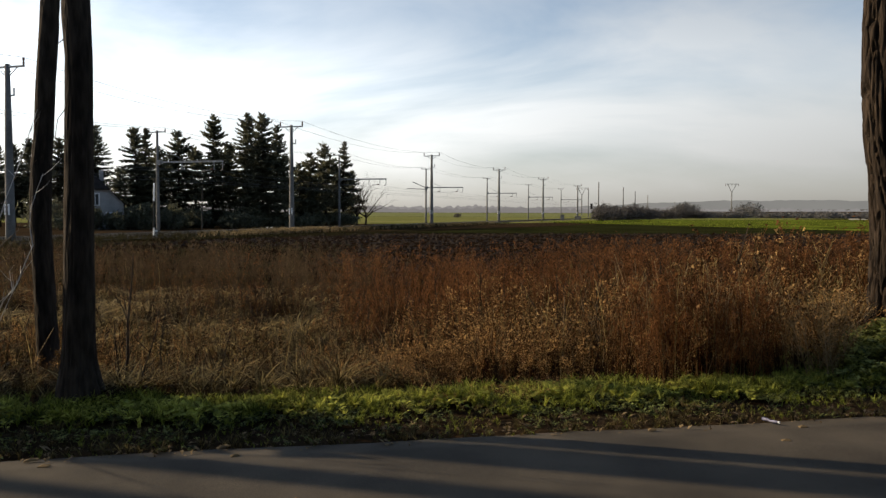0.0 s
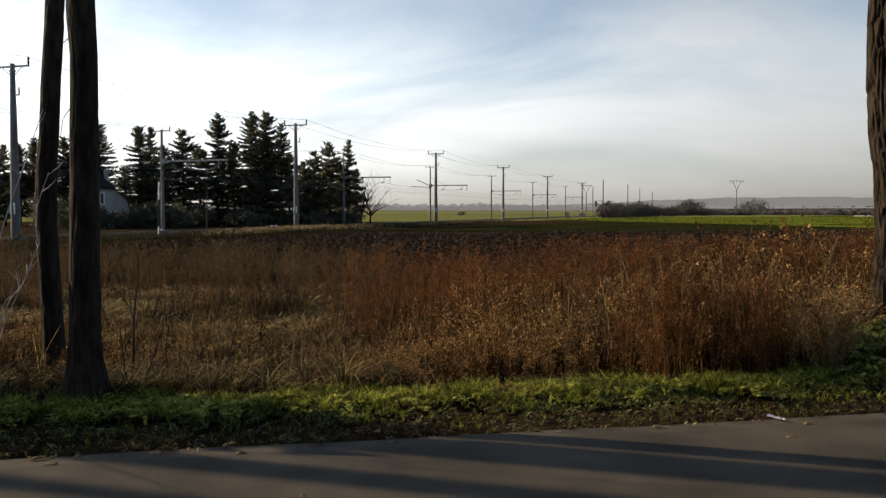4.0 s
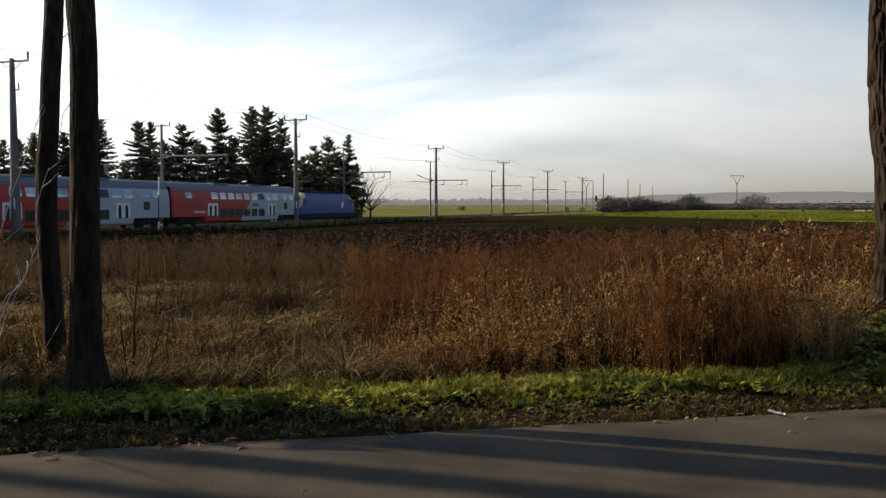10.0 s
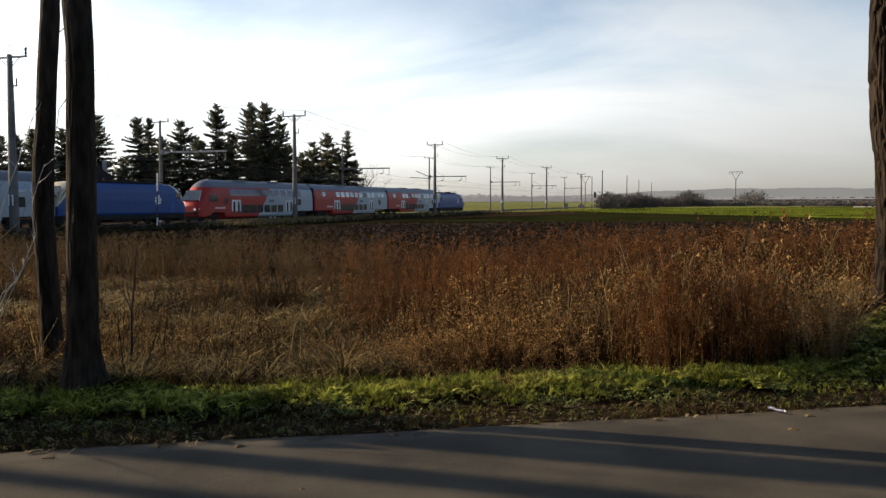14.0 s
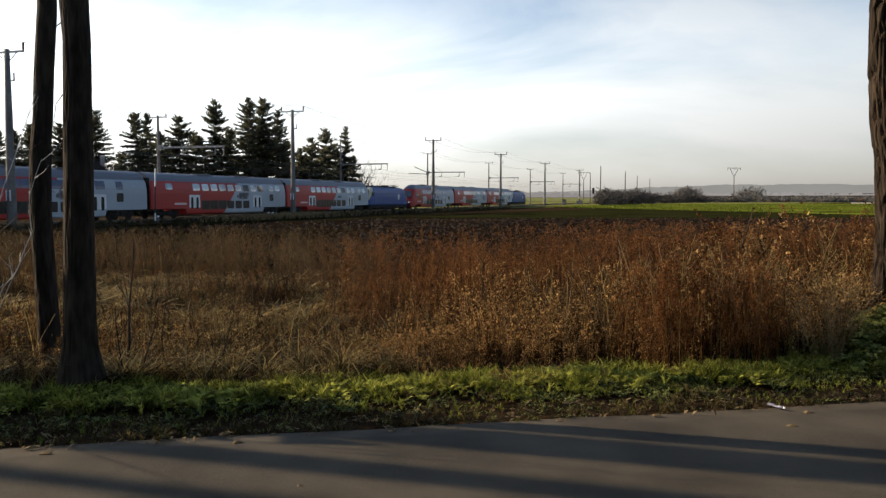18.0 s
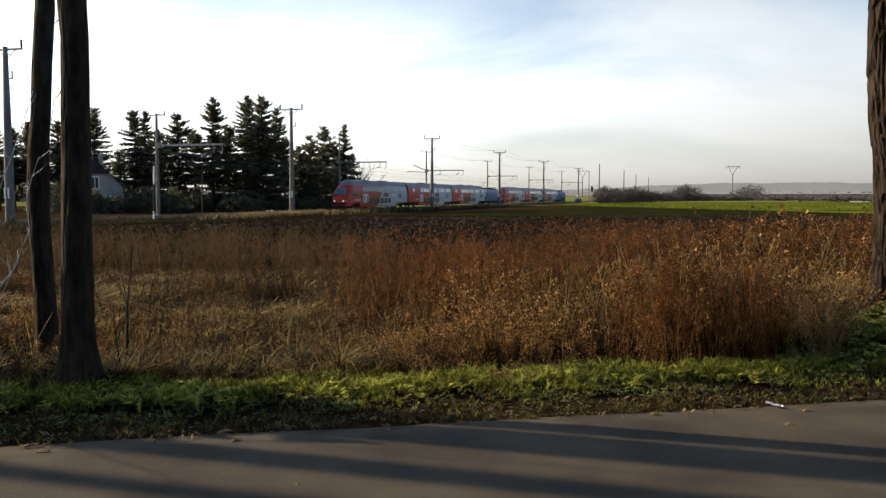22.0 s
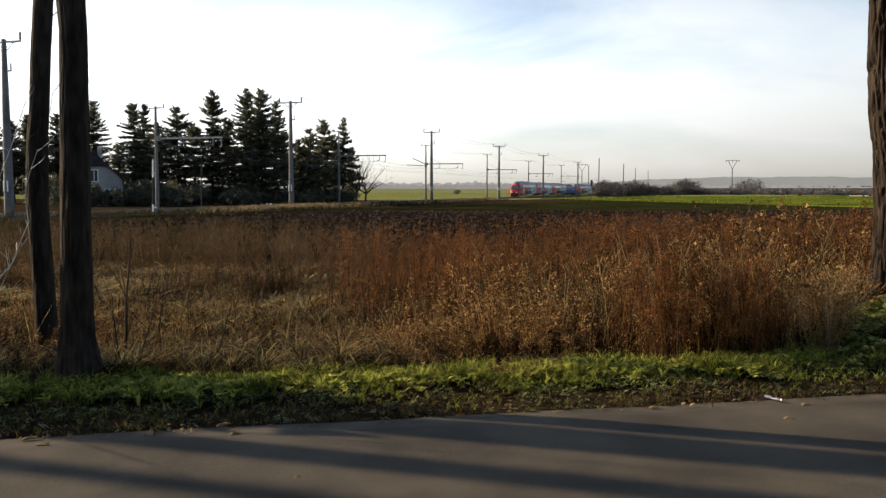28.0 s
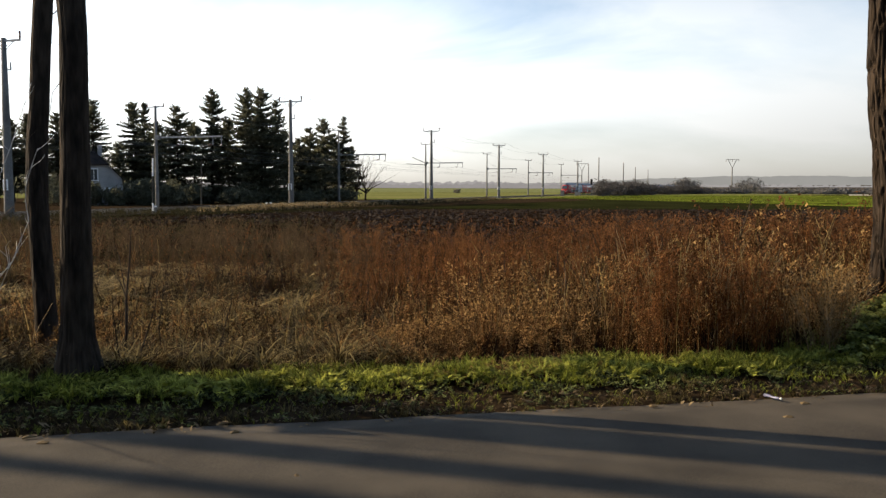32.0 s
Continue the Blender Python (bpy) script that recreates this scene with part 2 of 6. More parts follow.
# meadow beyond the railway, distance haze mixed into its pale colour
M_MEADOW = material("yellowish meadow paled for haze", (0.111, 0.1147, 0.0333), (0.185, 0.1813, 0.0629), 0.95, 0, 0.5, 0.03, 0.4, 0.1, gloss=0.0)
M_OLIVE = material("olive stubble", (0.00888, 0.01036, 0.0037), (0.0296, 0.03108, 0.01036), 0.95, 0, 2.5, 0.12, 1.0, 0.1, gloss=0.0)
# farther meadow, its haze likewise part of the colour
M_PALE = material("far meadow paled for haze", (0.111, 0.1258, 0.0444), (0.1998, 0.1998, 0.0888), 0.95, 0, 0.4, 0.02, 0.3, 0.1, gloss=0.0)
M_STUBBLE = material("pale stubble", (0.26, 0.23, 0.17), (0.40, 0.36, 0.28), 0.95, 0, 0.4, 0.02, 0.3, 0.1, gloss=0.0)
M_BALLAST = material("dusty ballast", (0.024, 0.021, 0.018), (0.075, 0.066, 0.056), 0.95, 0, 9, 0.6, 1.0, 0.06, gloss=0.0)
M_BARK = material("dark furrowed bark", (0.016, 0.0125, 0.0095), (0.074, 0.056, 0.040), 0.95, 0, 22, 2.5, 0.9, 0.02, stretch=(1, 1, 0.22), patch=0.9, skew=1.2)
M_OAK = material("brown ridged bark", (0.006, 0.0045, 0.0035), (0.060, 0.042, 0.028), 0.95, 0, 26, 3.0, 1.0, 0.05, stretch=(1, 1, 0.16), patch=0.5, skew=1.3)
M_TWIG = material("grey twigs", (0.05, 0.038, 0.028), (0.15, 0.12, 0.09), 0.9, 0, 30, 4, 0.2, 0.004, island=0.4)
M_NEEDLE = material("dark conifer needles", (0.048, 0.051, 0.034), (0.142, 0.143, 0.094), 0.85, 0, 3, 0.5, 0, 0, island=0.6, thin=0.5, gloss=0.2)
M_PINE = material("bushy pine foliage", (0.050, 0.052, 0.034), (0.140, 0.136, 0.086), 0.85, 0, 3, 0.5, 0, 0, island=0.6, thin=0.5, gloss=0.2)
M_STRAW = material("pale dry straw", (0.022, 0.014, 0.0045), (0.70, 0.54, 0.22), 0.85, 0, 7, 1.2, 0, 0, island=1.1, thin=0.4, patch=1.2, skew=2.6)
M_WEED = material("russet dry weeds", (0.0085, 0.0036, 0.0014), (0.38, 0.168, 0.054), 0.85, 0, 5, 0.9, 0, 0, island=0.9, thin=0.45, patch=1.6, skew=2.3)
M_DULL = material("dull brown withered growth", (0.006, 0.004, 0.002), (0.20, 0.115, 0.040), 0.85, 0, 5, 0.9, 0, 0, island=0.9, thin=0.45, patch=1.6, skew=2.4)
M_FARWEED = material("dim brown withered weeds", (0.016, 0.011, 0.006), (0.165, 0.110, 0.058), 0.85, 0, 5, 0.9, 0, 0, island=0.7, thin=0.45, patch=1.6, skew=1.2)
# sunlight along the verge's back edge is put into this lighter colour
M_RIM = material("yellow-green herbs with painted sunlight", (0.08, 0.10, 0.016), (0.76, 0.75, 0.15), 0.8, 0, 8, 1.1, 0, 0, island=1.0, thin=0.5, skew=1.3)
M_LAID = material("bleached flattened straw", (0.04, 0.026, 0.010), (0.74, 0.56, 0.23), 0.85, 0, 7, 1.2, 0, 0, island=1.0, thin=0.4, patch=1.2, skew=2.0)
# near-black growth: shade deep between plants put into the colour
M_UNDER = material("shade-dark undergrowth", (0.006, 0.0045, 0.003), (0.050, 0.032, 0.017), 0.95, 0, 5, 0.9, 0, 0, island=0.6, thin=0.1, skew=1.3, gloss=0.0)
M_BRAMBLE = material("leafy bramble green", (0.02, 0.032, 0.008), (0.55, 0.58, 0.16), 0.6, 0, 10, 2, 0, 0, island=1.1, thin=0.45, gloss=0.15, skew=1.4)
M_SEED = material("pale curled dry leaves", (0.010, 0.005, 0.002), (0.82, 0.50, 0.19), 0.85, 0, 5, 0.9, 0, 0, island=1.2, thin=0.5, patch=1.2, skew=2.2)
M_RUSSET = material("russet seed heads", (0.0185, 0.0074, 0.00296), (0.32, 0.143, 0.051), 0.85, 0, 5, 0.9, 0, 0, island=0.9, thin=0.5, patch=1.6, skew=1.6)
M_GRASS = material("verge grass", (0.004, 0.008, 0.002), (0.44, 0.48, 0.07), 0.8, 0, 8, 1.1, 0, 0, island=1.0, thin=0.45, skew=1.6)
M_LEAF = material("broad weed leaves", (0.003, 0.006, 0.002), (0.44, 0.48, 0.15), 0.75, 0, 10, 2, 0, 0, island=1.2, thin=0.4, gloss=0.1, skew=2.3)
M_PALESTEM = material("bleached stems", (0.1184, 0.0814, 0.037), (0.407, 0.3108, 0.1702), 0.8, 0, 9, 1.5, 0, 0, island=0.6, thin=0.3)
M_DULLGRASS = material("dull winter grass", (0.008, 0.008, 0.004), (0.085, 0.072, 0.029), 0.9, 0, 4, 0.4, 0, 0, island=0.7, thin=0.3, skew=1.4)
M_WITHER = material("withered grass", (0.012, 0.010, 0.004), (0.34, 0.26, 0.10), 0.85, 0, 9, 1.4, 0, 0, island=1.0, thin=0.4, skew=2.4)
M_FALLEN = material("fallen leaves", (0.0592, 0.037, 0.0148), (0.2368, 0.1702, 0.0888), 0.85, 0, 20, 3, 0, 0, island=0.8)
M_CONCRETE = material("weathered concrete", (0.10, 0.095, 0.088), (0.21, 0.20, 0.185), 0.9, 0, 12, 1.0, 0.3, 0.01)
M_TROUGH = material("dark weathered concrete", (0.04, 0.037, 0.033), (0.10, 0.094, 0.085), 0.95, 0, 12, 1.0, 0.3, 0.01, gloss=0.0)
M_STEEL = material("galvanised steel", (0.12, 0.12, 0.12), (0.26, 0.26, 0.26), 0.55, 0.7, 20, 2, 0.1, 0.003, gloss=0.5)
M_WIRE = material("weathered copper wire", (0.05, 0.05, 0.05), (0.10, 0.10, 0.095), 0.6, 0.5, 9, 2, 0, gloss=0.5)
M_RAIL = material("worn rail steel", (0.20, 0.17, 0.15), (0.40, 0.37, 0.35), 0.3, 0.9, 9, 1, 0.1, 0.003, gloss=0.5)
M_INSUL = material("brown insulator", (0.06, 0.025, 0.015), (0.12, 0.05, 0.03), 0.25, 0, 9, 1, 0, gloss=0.5)
M_SIGN = material("white sign board", (0.62, 0.62, 0.60), (0.82, 0.82, 0.80), 0.5, 0, 12, 2, 0, gloss=0.5)
M_RENDER = material("white rendered wall", (0.20, 0.20, 0.20), (0.32, 0.316, 0.31), 0.9, 0, 18, 0.7, 0.2, 0.01)
M_TILE = material("dark roof tiles", (0.012, 0.010, 0.009), (0.035, 0.028, 0.025), 0.8, 0, 6, 0.8, 0.6, 0.03)
M_GLASS = material("dark window glass", (0.03, 0.038, 0.046), (0.06, 0.072, 0.085), 0.04, 0, 5, 1, 0, gloss=1.0)
M_SHINE = material("sky-reflecting tinted glass", (0.16, 0.185, 0.21), (0.36, 0.40, 0.44), 0.06, 0.9, 1.2, 0.4, 0, gloss=0.7)
M_PANE = material("dark tinted pane", (0.010, 0.011, 0.013), (0.026, 0.028, 0.030), 0.22, 0, 5, 1, 0, gloss=0.25)
M_TINT = material("blue tinted glass", (0.045, 0.05, 0.09), (0.08, 0.088, 0.15), 0.12, 0, 2, 0.4, 0, gloss=0.5)
M_BLACK = material("grimy black underframe", (0.008, 0.008, 0.009), (0.035, 0.032, 0.03), 0.75, 0, 14, 2, 0.2, 0.01)
M_RUBBER = material("black rubber bellows", (0.006, 0.006, 0.007), (0.02, 0.02, 0.02), 0.8, 0, 10, 2, 0.2, 0.01)
M_DOOR = material("white door paint", (0.55, 0.56, 0.56), (0.74, 0.75, 0.75), 0.4, 0, 12, 0.8, 0, gloss=0.5)
M_ROOFGREY = material("grey roof paint", (0.10, 0.105, 0.11), (0.17, 0.175, 0.18), 0.5, 0, 9, 0.6, 0.05, 0.004, gloss=0.5)
M_LITTER = material("bluish plastic", (0.05, 0.05, 0.11), (0.22, 0.22, 0.30), 0.4, 0, 20, 3, 0, gloss=0.5)
M_LAMP = bpy.data.materials.new("train lamp")
M_LAMP.use_nodes = True
M_LAMP.node_tree.nodes["Principled BSDF"].inputs["Emission Color"].default_value = (1.0, 0.93, 0.8, 1)
M_LAMP.node_tree.nodes["Principled BSDF"].inputs["Emission Strength"].default_value = 0.12


def paint(name, base, other, kind):
    """Train paint with dirt. kind 'coach': red behind a slanting edge; 'loco': pale corners at the cab ends."""
    m = material(name, tuple(0.86 * c for c in base), base, 0.42, 0, 5, 0.35, 0, gloss=0.3)
    n, l = m.node_tree.nodes, m.node_tree.links
    b = n["Principled BSDF"]
    first = b.inputs["Base Color"].links[0].from_socket
    co, xyz = n.new("ShaderNodeTexCoord"), n.new("ShaderNodeSeparateXYZ")
    l.new(co.outputs["Object"], xyz.inputs[0])

    def calc(op, a, c):
        k = n.new("ShaderNodeMath")
        k.operation = op
        for i, v in ((0, a), (1, c)):
            if isinstance(v, (int, float)):
                k.inputs[i].default_value = v
            else:
                l.new(v, k.inputs[i])
        return k.outputs[0]

    def over(mask, under, colour):
        c = n.new("ShaderNodeMix")
        c.data_type = "RGBA"
        l.new(mask, c.inputs[0])
        l.new(under, c.inputs[6])
        c.inputs[7].default_value = (*colour, 1)
        return c.outputs[2]

    x, z = xyz.outputs[0], xyz.outputs[2]
    if kind == "coach":
        edge = calc("MULTIPLY_ADD", z, 0.95)
        edge.node.inputs[2].default_value = -1.2
        red = calc("LESS_THAN", x, edge)
        out = over(red, first, other)
        band = calc("MULTIPLY", calc("MULTIPLY", red, calc("GREATER_THAN", x, -5.0)),
                    calc("MULTIPLY", calc("GREATER_THAN", z, 0.86), calc("LESS_THAN", z, 1.86)))
        out = over(band, out, (0.07, 0.022, 0.018))
        out = over(calc("GREATER_THAN", z, 3.78), out, (0.13, 0.135, 0.155))
    else:
        ends = calc("GREATER_THAN", calc("ADD", calc("ABSOLUTE", x, 0.0), z), 10.45)
        out = over(ends, first, other)
        out = over(calc("LESS_THAN", z, 1.02), out, (0.02, 0.04, 0.10))
    l.new(out, b.inputs["Base Color"])
    return m


M_COACH = paint("coach paint", (0.36, 0.40, 0.44), (0.36, 0.024, 0.020), "coach")
M_LOCO = paint("locomotive paint", (0.018, 0.066, 0.225), (0.58, 0.52, 0.36), "loco")

# ---- the lie of the land ----
def beyond(x, y):
    """Metres past the far edge of the road."""
    return (y - 5.66 - 0.19 * x) * 0.982


def step(a, b, v):
    k = min(max((v - a) / (b - a), 0.0), 1.0)
    return k * k * (3 - 2 * k)


def height(x, y):
    v = beyond(x, y)
    r = math.hypot(x, y)
    z = 0.035 * step(0.1, 1.0, v) - 0.455 * step(1.6, 4.6, v) - 0.40 * step(6.0, 45.0, v)
    if 0 < v < 120:
        z += 0.05 * noise.noise((x * 0.5, y * 0.5, 0)) * step(0.3, 2.0, v)
    if r > 600:
        z += 8.0 * ((r - 600) / 1400) ** 1.5
    return z


def sheet(xs, ys, lift=0.0):
    """A sheet that follows the land over the given lines."""
    vs = [(x, y, height(x, y) + lift) for y in ys for x in xs]
    w = len(xs)
    fs = [(j * w + i, j * w + i + 1, (j + 1) * w + i + 1, (j + 1) * w + i) for j in range(len(ys) - 1) for i in range(w - 1)]
    return Geo().add(vs, fs)


def spread(stops):
    out = []
    for (a, d), (b, _) in zip(stops, stops[1:]):
        k = max(1, round((b - a) / d))
        out += [a + (b - a) * i / k for i in range(k)]
    return out + [stops[-1][0]]


XS = spread([(-3000, 300), (-600, 60), (-120, 10), (-30, 1.5), (-8, 0.4), (10, 1.5), (40, 10), (240, 60), (600, 300), (3000, 1)])
YS = spread([(-600, 100), (-100, 20), (-20, 3), (3.6, 0.3), (14, 1.0), (40, 6), (160, 30), (600, 150), (3000, 1)])
ground = part("ground", sheet(XS, YS, -0.03), M_SOIL, smooth=True)
tagged(ground, "brown soil of a flat winter field", "ground", kind="structure")

# road: asphalt lane, its far edge 5.7 m ahead, slightly askew
EX, EY = math.cos(math.atan(0.19)), math.sin(math.atan(0.19))


def on_road(u, v, z=0.0):
    """u along the edge to the right, v past the edge."""
    return Vector((u * EX - v * EY, 5.66 + u * EY + v * EX, z))


g = Geo()
us = [-90 + 0.5 * i for i in range(361)]
for u in us:
    w = 0.05 * noise.noise((u * 0.9, 3.1, 0)) + 0.04 * noise.noise((u * 4.1, 7.7, 0))
    g.v += [tuple(on_road(u, -6.6, 0.012)), tuple(on_road(u, -3.2, 0.05)), tuple(on_road(u, -0.25 + w, 0.028)), tuple(on_road(u, 0.02 + w, 0.012)), tuple(on_road(u, 0.05 + w, -0.06))]
for i in range(len(us) - 1):
    g.f += [(5 * i + k, 5 * i + 5 + k, 5 * i + 6 + k, 5 * i + 1 + k) for k in range(4)]
road = tagged(part("road", g, M_ASPHALT, smooth=True), "grey worn asphalt country road crossed by tree shadows", "road", kind="structure")


# fields as strips that follow the land
def field(name, corners, mat, label, category, lift, nu=40, nv=14):
    a, b, c, d = [Vector(p) for p in corners]
    vs = []
    for j in range(nv + 1):
        for i in range(nu + 1):
            p = (a.lerp(b, i / nu)).lerp(d.lerp(c, i / nu), j / nv)
            wob = (0.9 * noise.noise((p.x * 0.11, p.y * 0.11, 1.0)) + 0.3 * noise.noise((p.x * 0.7, p.y * 0.7, 5.0))) * (1.0 if j in (0, nv) else 0)
            vs.append((p.x, p.y + wob, height(p.x, p.y + wob) + lift))
    w = nu + 1
    fs = [(j * w + i, j * w + i + 1, (j + 1) * w + i + 1, (j + 1) * w + i) for j in range(nv) for i in range(nu)]
    return tagged(part(name, Geo().add(vs, fs), mat, smooth=True), label, category, kind="structure")


field("ploughed_field", [(-45, 24, 0), (70, 26, 0), (82, 108, 0), (-14, 84, 0)], M_PLOUGH, "dark ploughed field with coarse clods", "field", 0.02)
field("rough_turf", [(-62, 24, 0), (-10, 86, 0), (40, 185, 0), (-48, 40, 0)], M_TURF, "dull rough grass strip along the railway", "grass strip", 0.05)
field("olive_stubble", [(-4, 96, 0), (150, 106, 0), (230, 190, 0), (34, 180, 0)], M_OLIVE, "dull olive stubble field", "field", 0.06)
field("green_field", [(27, 222, 0), (66, 97, 0), (300, 400, 0), (72, 320, 0)], M_GREEN, "bright green field of winter crop", "field", 0.09)
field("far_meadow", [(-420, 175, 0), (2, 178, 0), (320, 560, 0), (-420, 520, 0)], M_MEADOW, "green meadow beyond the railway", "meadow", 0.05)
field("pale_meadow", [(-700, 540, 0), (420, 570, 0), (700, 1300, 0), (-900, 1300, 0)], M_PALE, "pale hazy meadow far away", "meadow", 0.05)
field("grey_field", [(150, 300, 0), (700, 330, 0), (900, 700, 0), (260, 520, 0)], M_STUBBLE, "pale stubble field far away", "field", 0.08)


# far hills and woods in haze, beyond everything
def ridge(name, y0, x0, x1, base, top, seed, rough, mat, label, category, step_m, busy=0.02):
    n = int((x1 - x0) / step_m)
    vs, fs = [], []
    for i in range(n + 1):
        x = x0 + (x1 - x0) * i / n
        t = top(x) + rough * (noise.fractal((x * busy, seed, 0), 0.7, 2.2, 6) + 0.8 * noise.noise((x * 0.006, seed, 3.0)))
        for yy, zz in ((0, base), (6, base + 0.55 * (t - base)), (30, t), (120, base)):
            vs.append((x, y0 + yy, zz))
    for i in range(n):
        for k in range(3):
            fs.append((4 * i + k, 4 * i + 4 + k, 4 * i + 5 + k, 4 * i + 1 + k))
    return tagged(part(name, Geo().add(vs, fs), mat, smooth=True), label, category, kind="structure")


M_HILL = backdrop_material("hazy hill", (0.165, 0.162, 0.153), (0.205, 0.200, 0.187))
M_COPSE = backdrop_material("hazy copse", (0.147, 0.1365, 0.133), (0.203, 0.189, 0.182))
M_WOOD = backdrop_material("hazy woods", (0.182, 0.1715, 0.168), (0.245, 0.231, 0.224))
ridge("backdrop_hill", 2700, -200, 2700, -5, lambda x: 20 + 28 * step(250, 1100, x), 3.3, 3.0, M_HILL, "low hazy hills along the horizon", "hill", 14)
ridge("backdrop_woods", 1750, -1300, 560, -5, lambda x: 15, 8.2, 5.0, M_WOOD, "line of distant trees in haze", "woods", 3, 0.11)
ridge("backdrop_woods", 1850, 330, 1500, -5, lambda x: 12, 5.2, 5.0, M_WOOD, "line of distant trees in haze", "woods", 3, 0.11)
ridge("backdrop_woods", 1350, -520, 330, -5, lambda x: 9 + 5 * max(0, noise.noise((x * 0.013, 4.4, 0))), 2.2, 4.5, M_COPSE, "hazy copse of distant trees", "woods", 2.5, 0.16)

# ---- railway: straight, then a wide curve to the right ----
TX, TY, TH, S1, RADIUS = -5.54, 152.64, 0.315, 147.5, 485.0
RAIL_Z = -0.55


def track(s, off=0.0):
    """Place and heading at s metres along the near track; off: metres to its right."""
    d = Vector((math.sin(TH), math.cos(TH)))
    n = Vector((math.cos(TH), -math.sin(TH)))
    p = Vector((TX, TY)) + min(s, S1) * d
    h = TH
    if s > S1:
        u = (s - S1) / RADIUS
        p = p + RADIUS * (math.sin(u) * d + (1 - math.cos(u)) * n)
        h = TH + u
    return Vector((p.x + off * math.cos(h), p.y - off * math.sin(h), 0)), h


def swept(profile, s0, s1, ds, off=0.0):
    """A profile of (across, up) carried along the track."""
    g, n = Geo(), len(profile)
    ss = [s0 + (s1 - s0) * i / round((s1 - s0) / ds) for i in range(round((s1 - s0) / ds) + 1)]
    for s in ss:
        for a, z in profile:
            p, _ = track(s, off + a)
            g.v.append((p.x, p.y, z))
    for i in range(len(ss) - 1):
        for k in range(n - 1):
            g.f.append((i * n + k, i * n + k + 1, (i + 1) * n + k + 1, (i + 1) * n + k))
    return g


railway = tagged(new("railway"), "double railway track on a low ballast bank", "railway", kind="structure")
part("ballast", swept([(-8.5, -1.0), (-6.6, -0.74), (2.4, -0.74), (4.4, -1.0)], -330, 470, 8), M_BALLAST, railway)
for off in (0.0, -4.2):
    for a in (-0.72, 0.72):
        part("rail", swept([(-0.06, -0.72), (-0.02, -0.71), (-0.035, RAIL_Z), (0.035, RAIL_Z), (0.02, -0.71), (0.06, -0.72)], -330, 470, 12, off + a), M_RAIL, railway)
sleeper = Geo().box((0, 0, -0.735), (0.26, 2.5, 0.10), 0.0).mesh("sleeper")
for i in range(140):
    for off in (0.0, -4.2):
        p, h = track(-95 + 0.9 * i, off)
        ob = part("sleeper", sleeper, M_CONCRETE, railway)
        ob.matrix_local = pose(p.x, p.y, 0, 0, 0, 90 - math.degrees(h))
part("cable_trough", swept([(-0.22, -0.98), (-0.22, -0.70), (0.22, -0.70), (0.22, -0.98)], -110, 20, 4, 4.6), M_TROUGH, railway, "weathered concrete cable trough")

# ---- the train: two sets of a locomotive, two coaches and a driving trailer ----
PROFILE = [(0.62, 1.25), (0.75, 1.38), (0.95, 1.40), (2.55, 1.40), (3.05, 1.36), (3.62, 1.22), (4.05, 1.0), (4.38, 0.66), (4.56, 0.32), (4.62, 0.0)]


def wide(z):
    for (z0, w0), (z1, w1) in zip(PROFILE, PROFILE[1:]):
        if z <= z1:
            return w0 + (w1 - w0) * max(0, (z - z0)) / (z1 - z0)
    return 0.0


def ring(x, low, top=4.62, slim=1.0):
    """One cross section: from one lower edge over the roof to the other."""
    half = []
    for z, w in PROFILE:
        zz = low + (z - 0.62) * (top - low) / (4.62 - 0.62) if z < 0.8 else (z if top > 4.6 else low + (z - 0.62) * (top - low) / 4.0)
        half.append((x, w * slim, max(zz, low)))
    return [(a, -b, c) for a, b, c in half] + [(a, b, c) for a, b, c in half[-2::-1]]


def loft(rings):
    g, n = Geo(), len(rings[0])
    for r in rings:
        g.v += r
    for i in range(len(rings) - 1):
        for k in range(n):
            g.f.append((i * n + k, i * n + (k + 1) % n, (i + 1) * n + (k + 1) % n, (i + 1) * n + k))
    g.f += [tuple(range(n)), tuple(range((len(rings) - 1) * n, len(rings) * n))]
    return g


def panel(x0, x1, z0, z1, side, out=0.014, lean=0.0):
    """A thin pane that follows the side of a coach."""
    g = Geo()
    zs = [z0 + (z1 - z0) * i / 3 for i in range(4)]
    c = 0.10
    for d in (out, -0.03):
        for i, z in enumerate(zs):
            k = c * 0.4 if i in (0, 3) else 0.0
            g.v += [(x0 + k + lean * (z - z0), side * (wide(z) + d), z), (x1 - k + lean * (z - z0), side * (wide(z) + d), z)]
    for i in range(3):
        g.f += [(2 * i, 2 * i + 1, 2 * i + 3, 2 * i + 2), (2 * i, 2 * i + 2, 2 * i + 10, 2 * i + 8), (2 * i + 1, 2 * i + 9, 2 * i + 11, 2 * i + 3)]
    g.f += [(0, 8, 9, 1), (6, 7, 15, 14)]
    return g


def wheel_geo(x, r, y0):
    g = Geo()
    for y, w in ((y0, r), (y0 * 0.9, r * 0.98)):
        g.v += [(x + w * math.cos(2 * math.pi * k / 20), y, r + w * math.sin(2 * math.pi * k / 20)) for k in range(20)]
    g.f += [(k, (k + 1) % 20, 20 + (k + 1) % 20, 20 + k) for k in range(20)] + [tuple(range(20)), tuple(range(20, 40))]
    return g


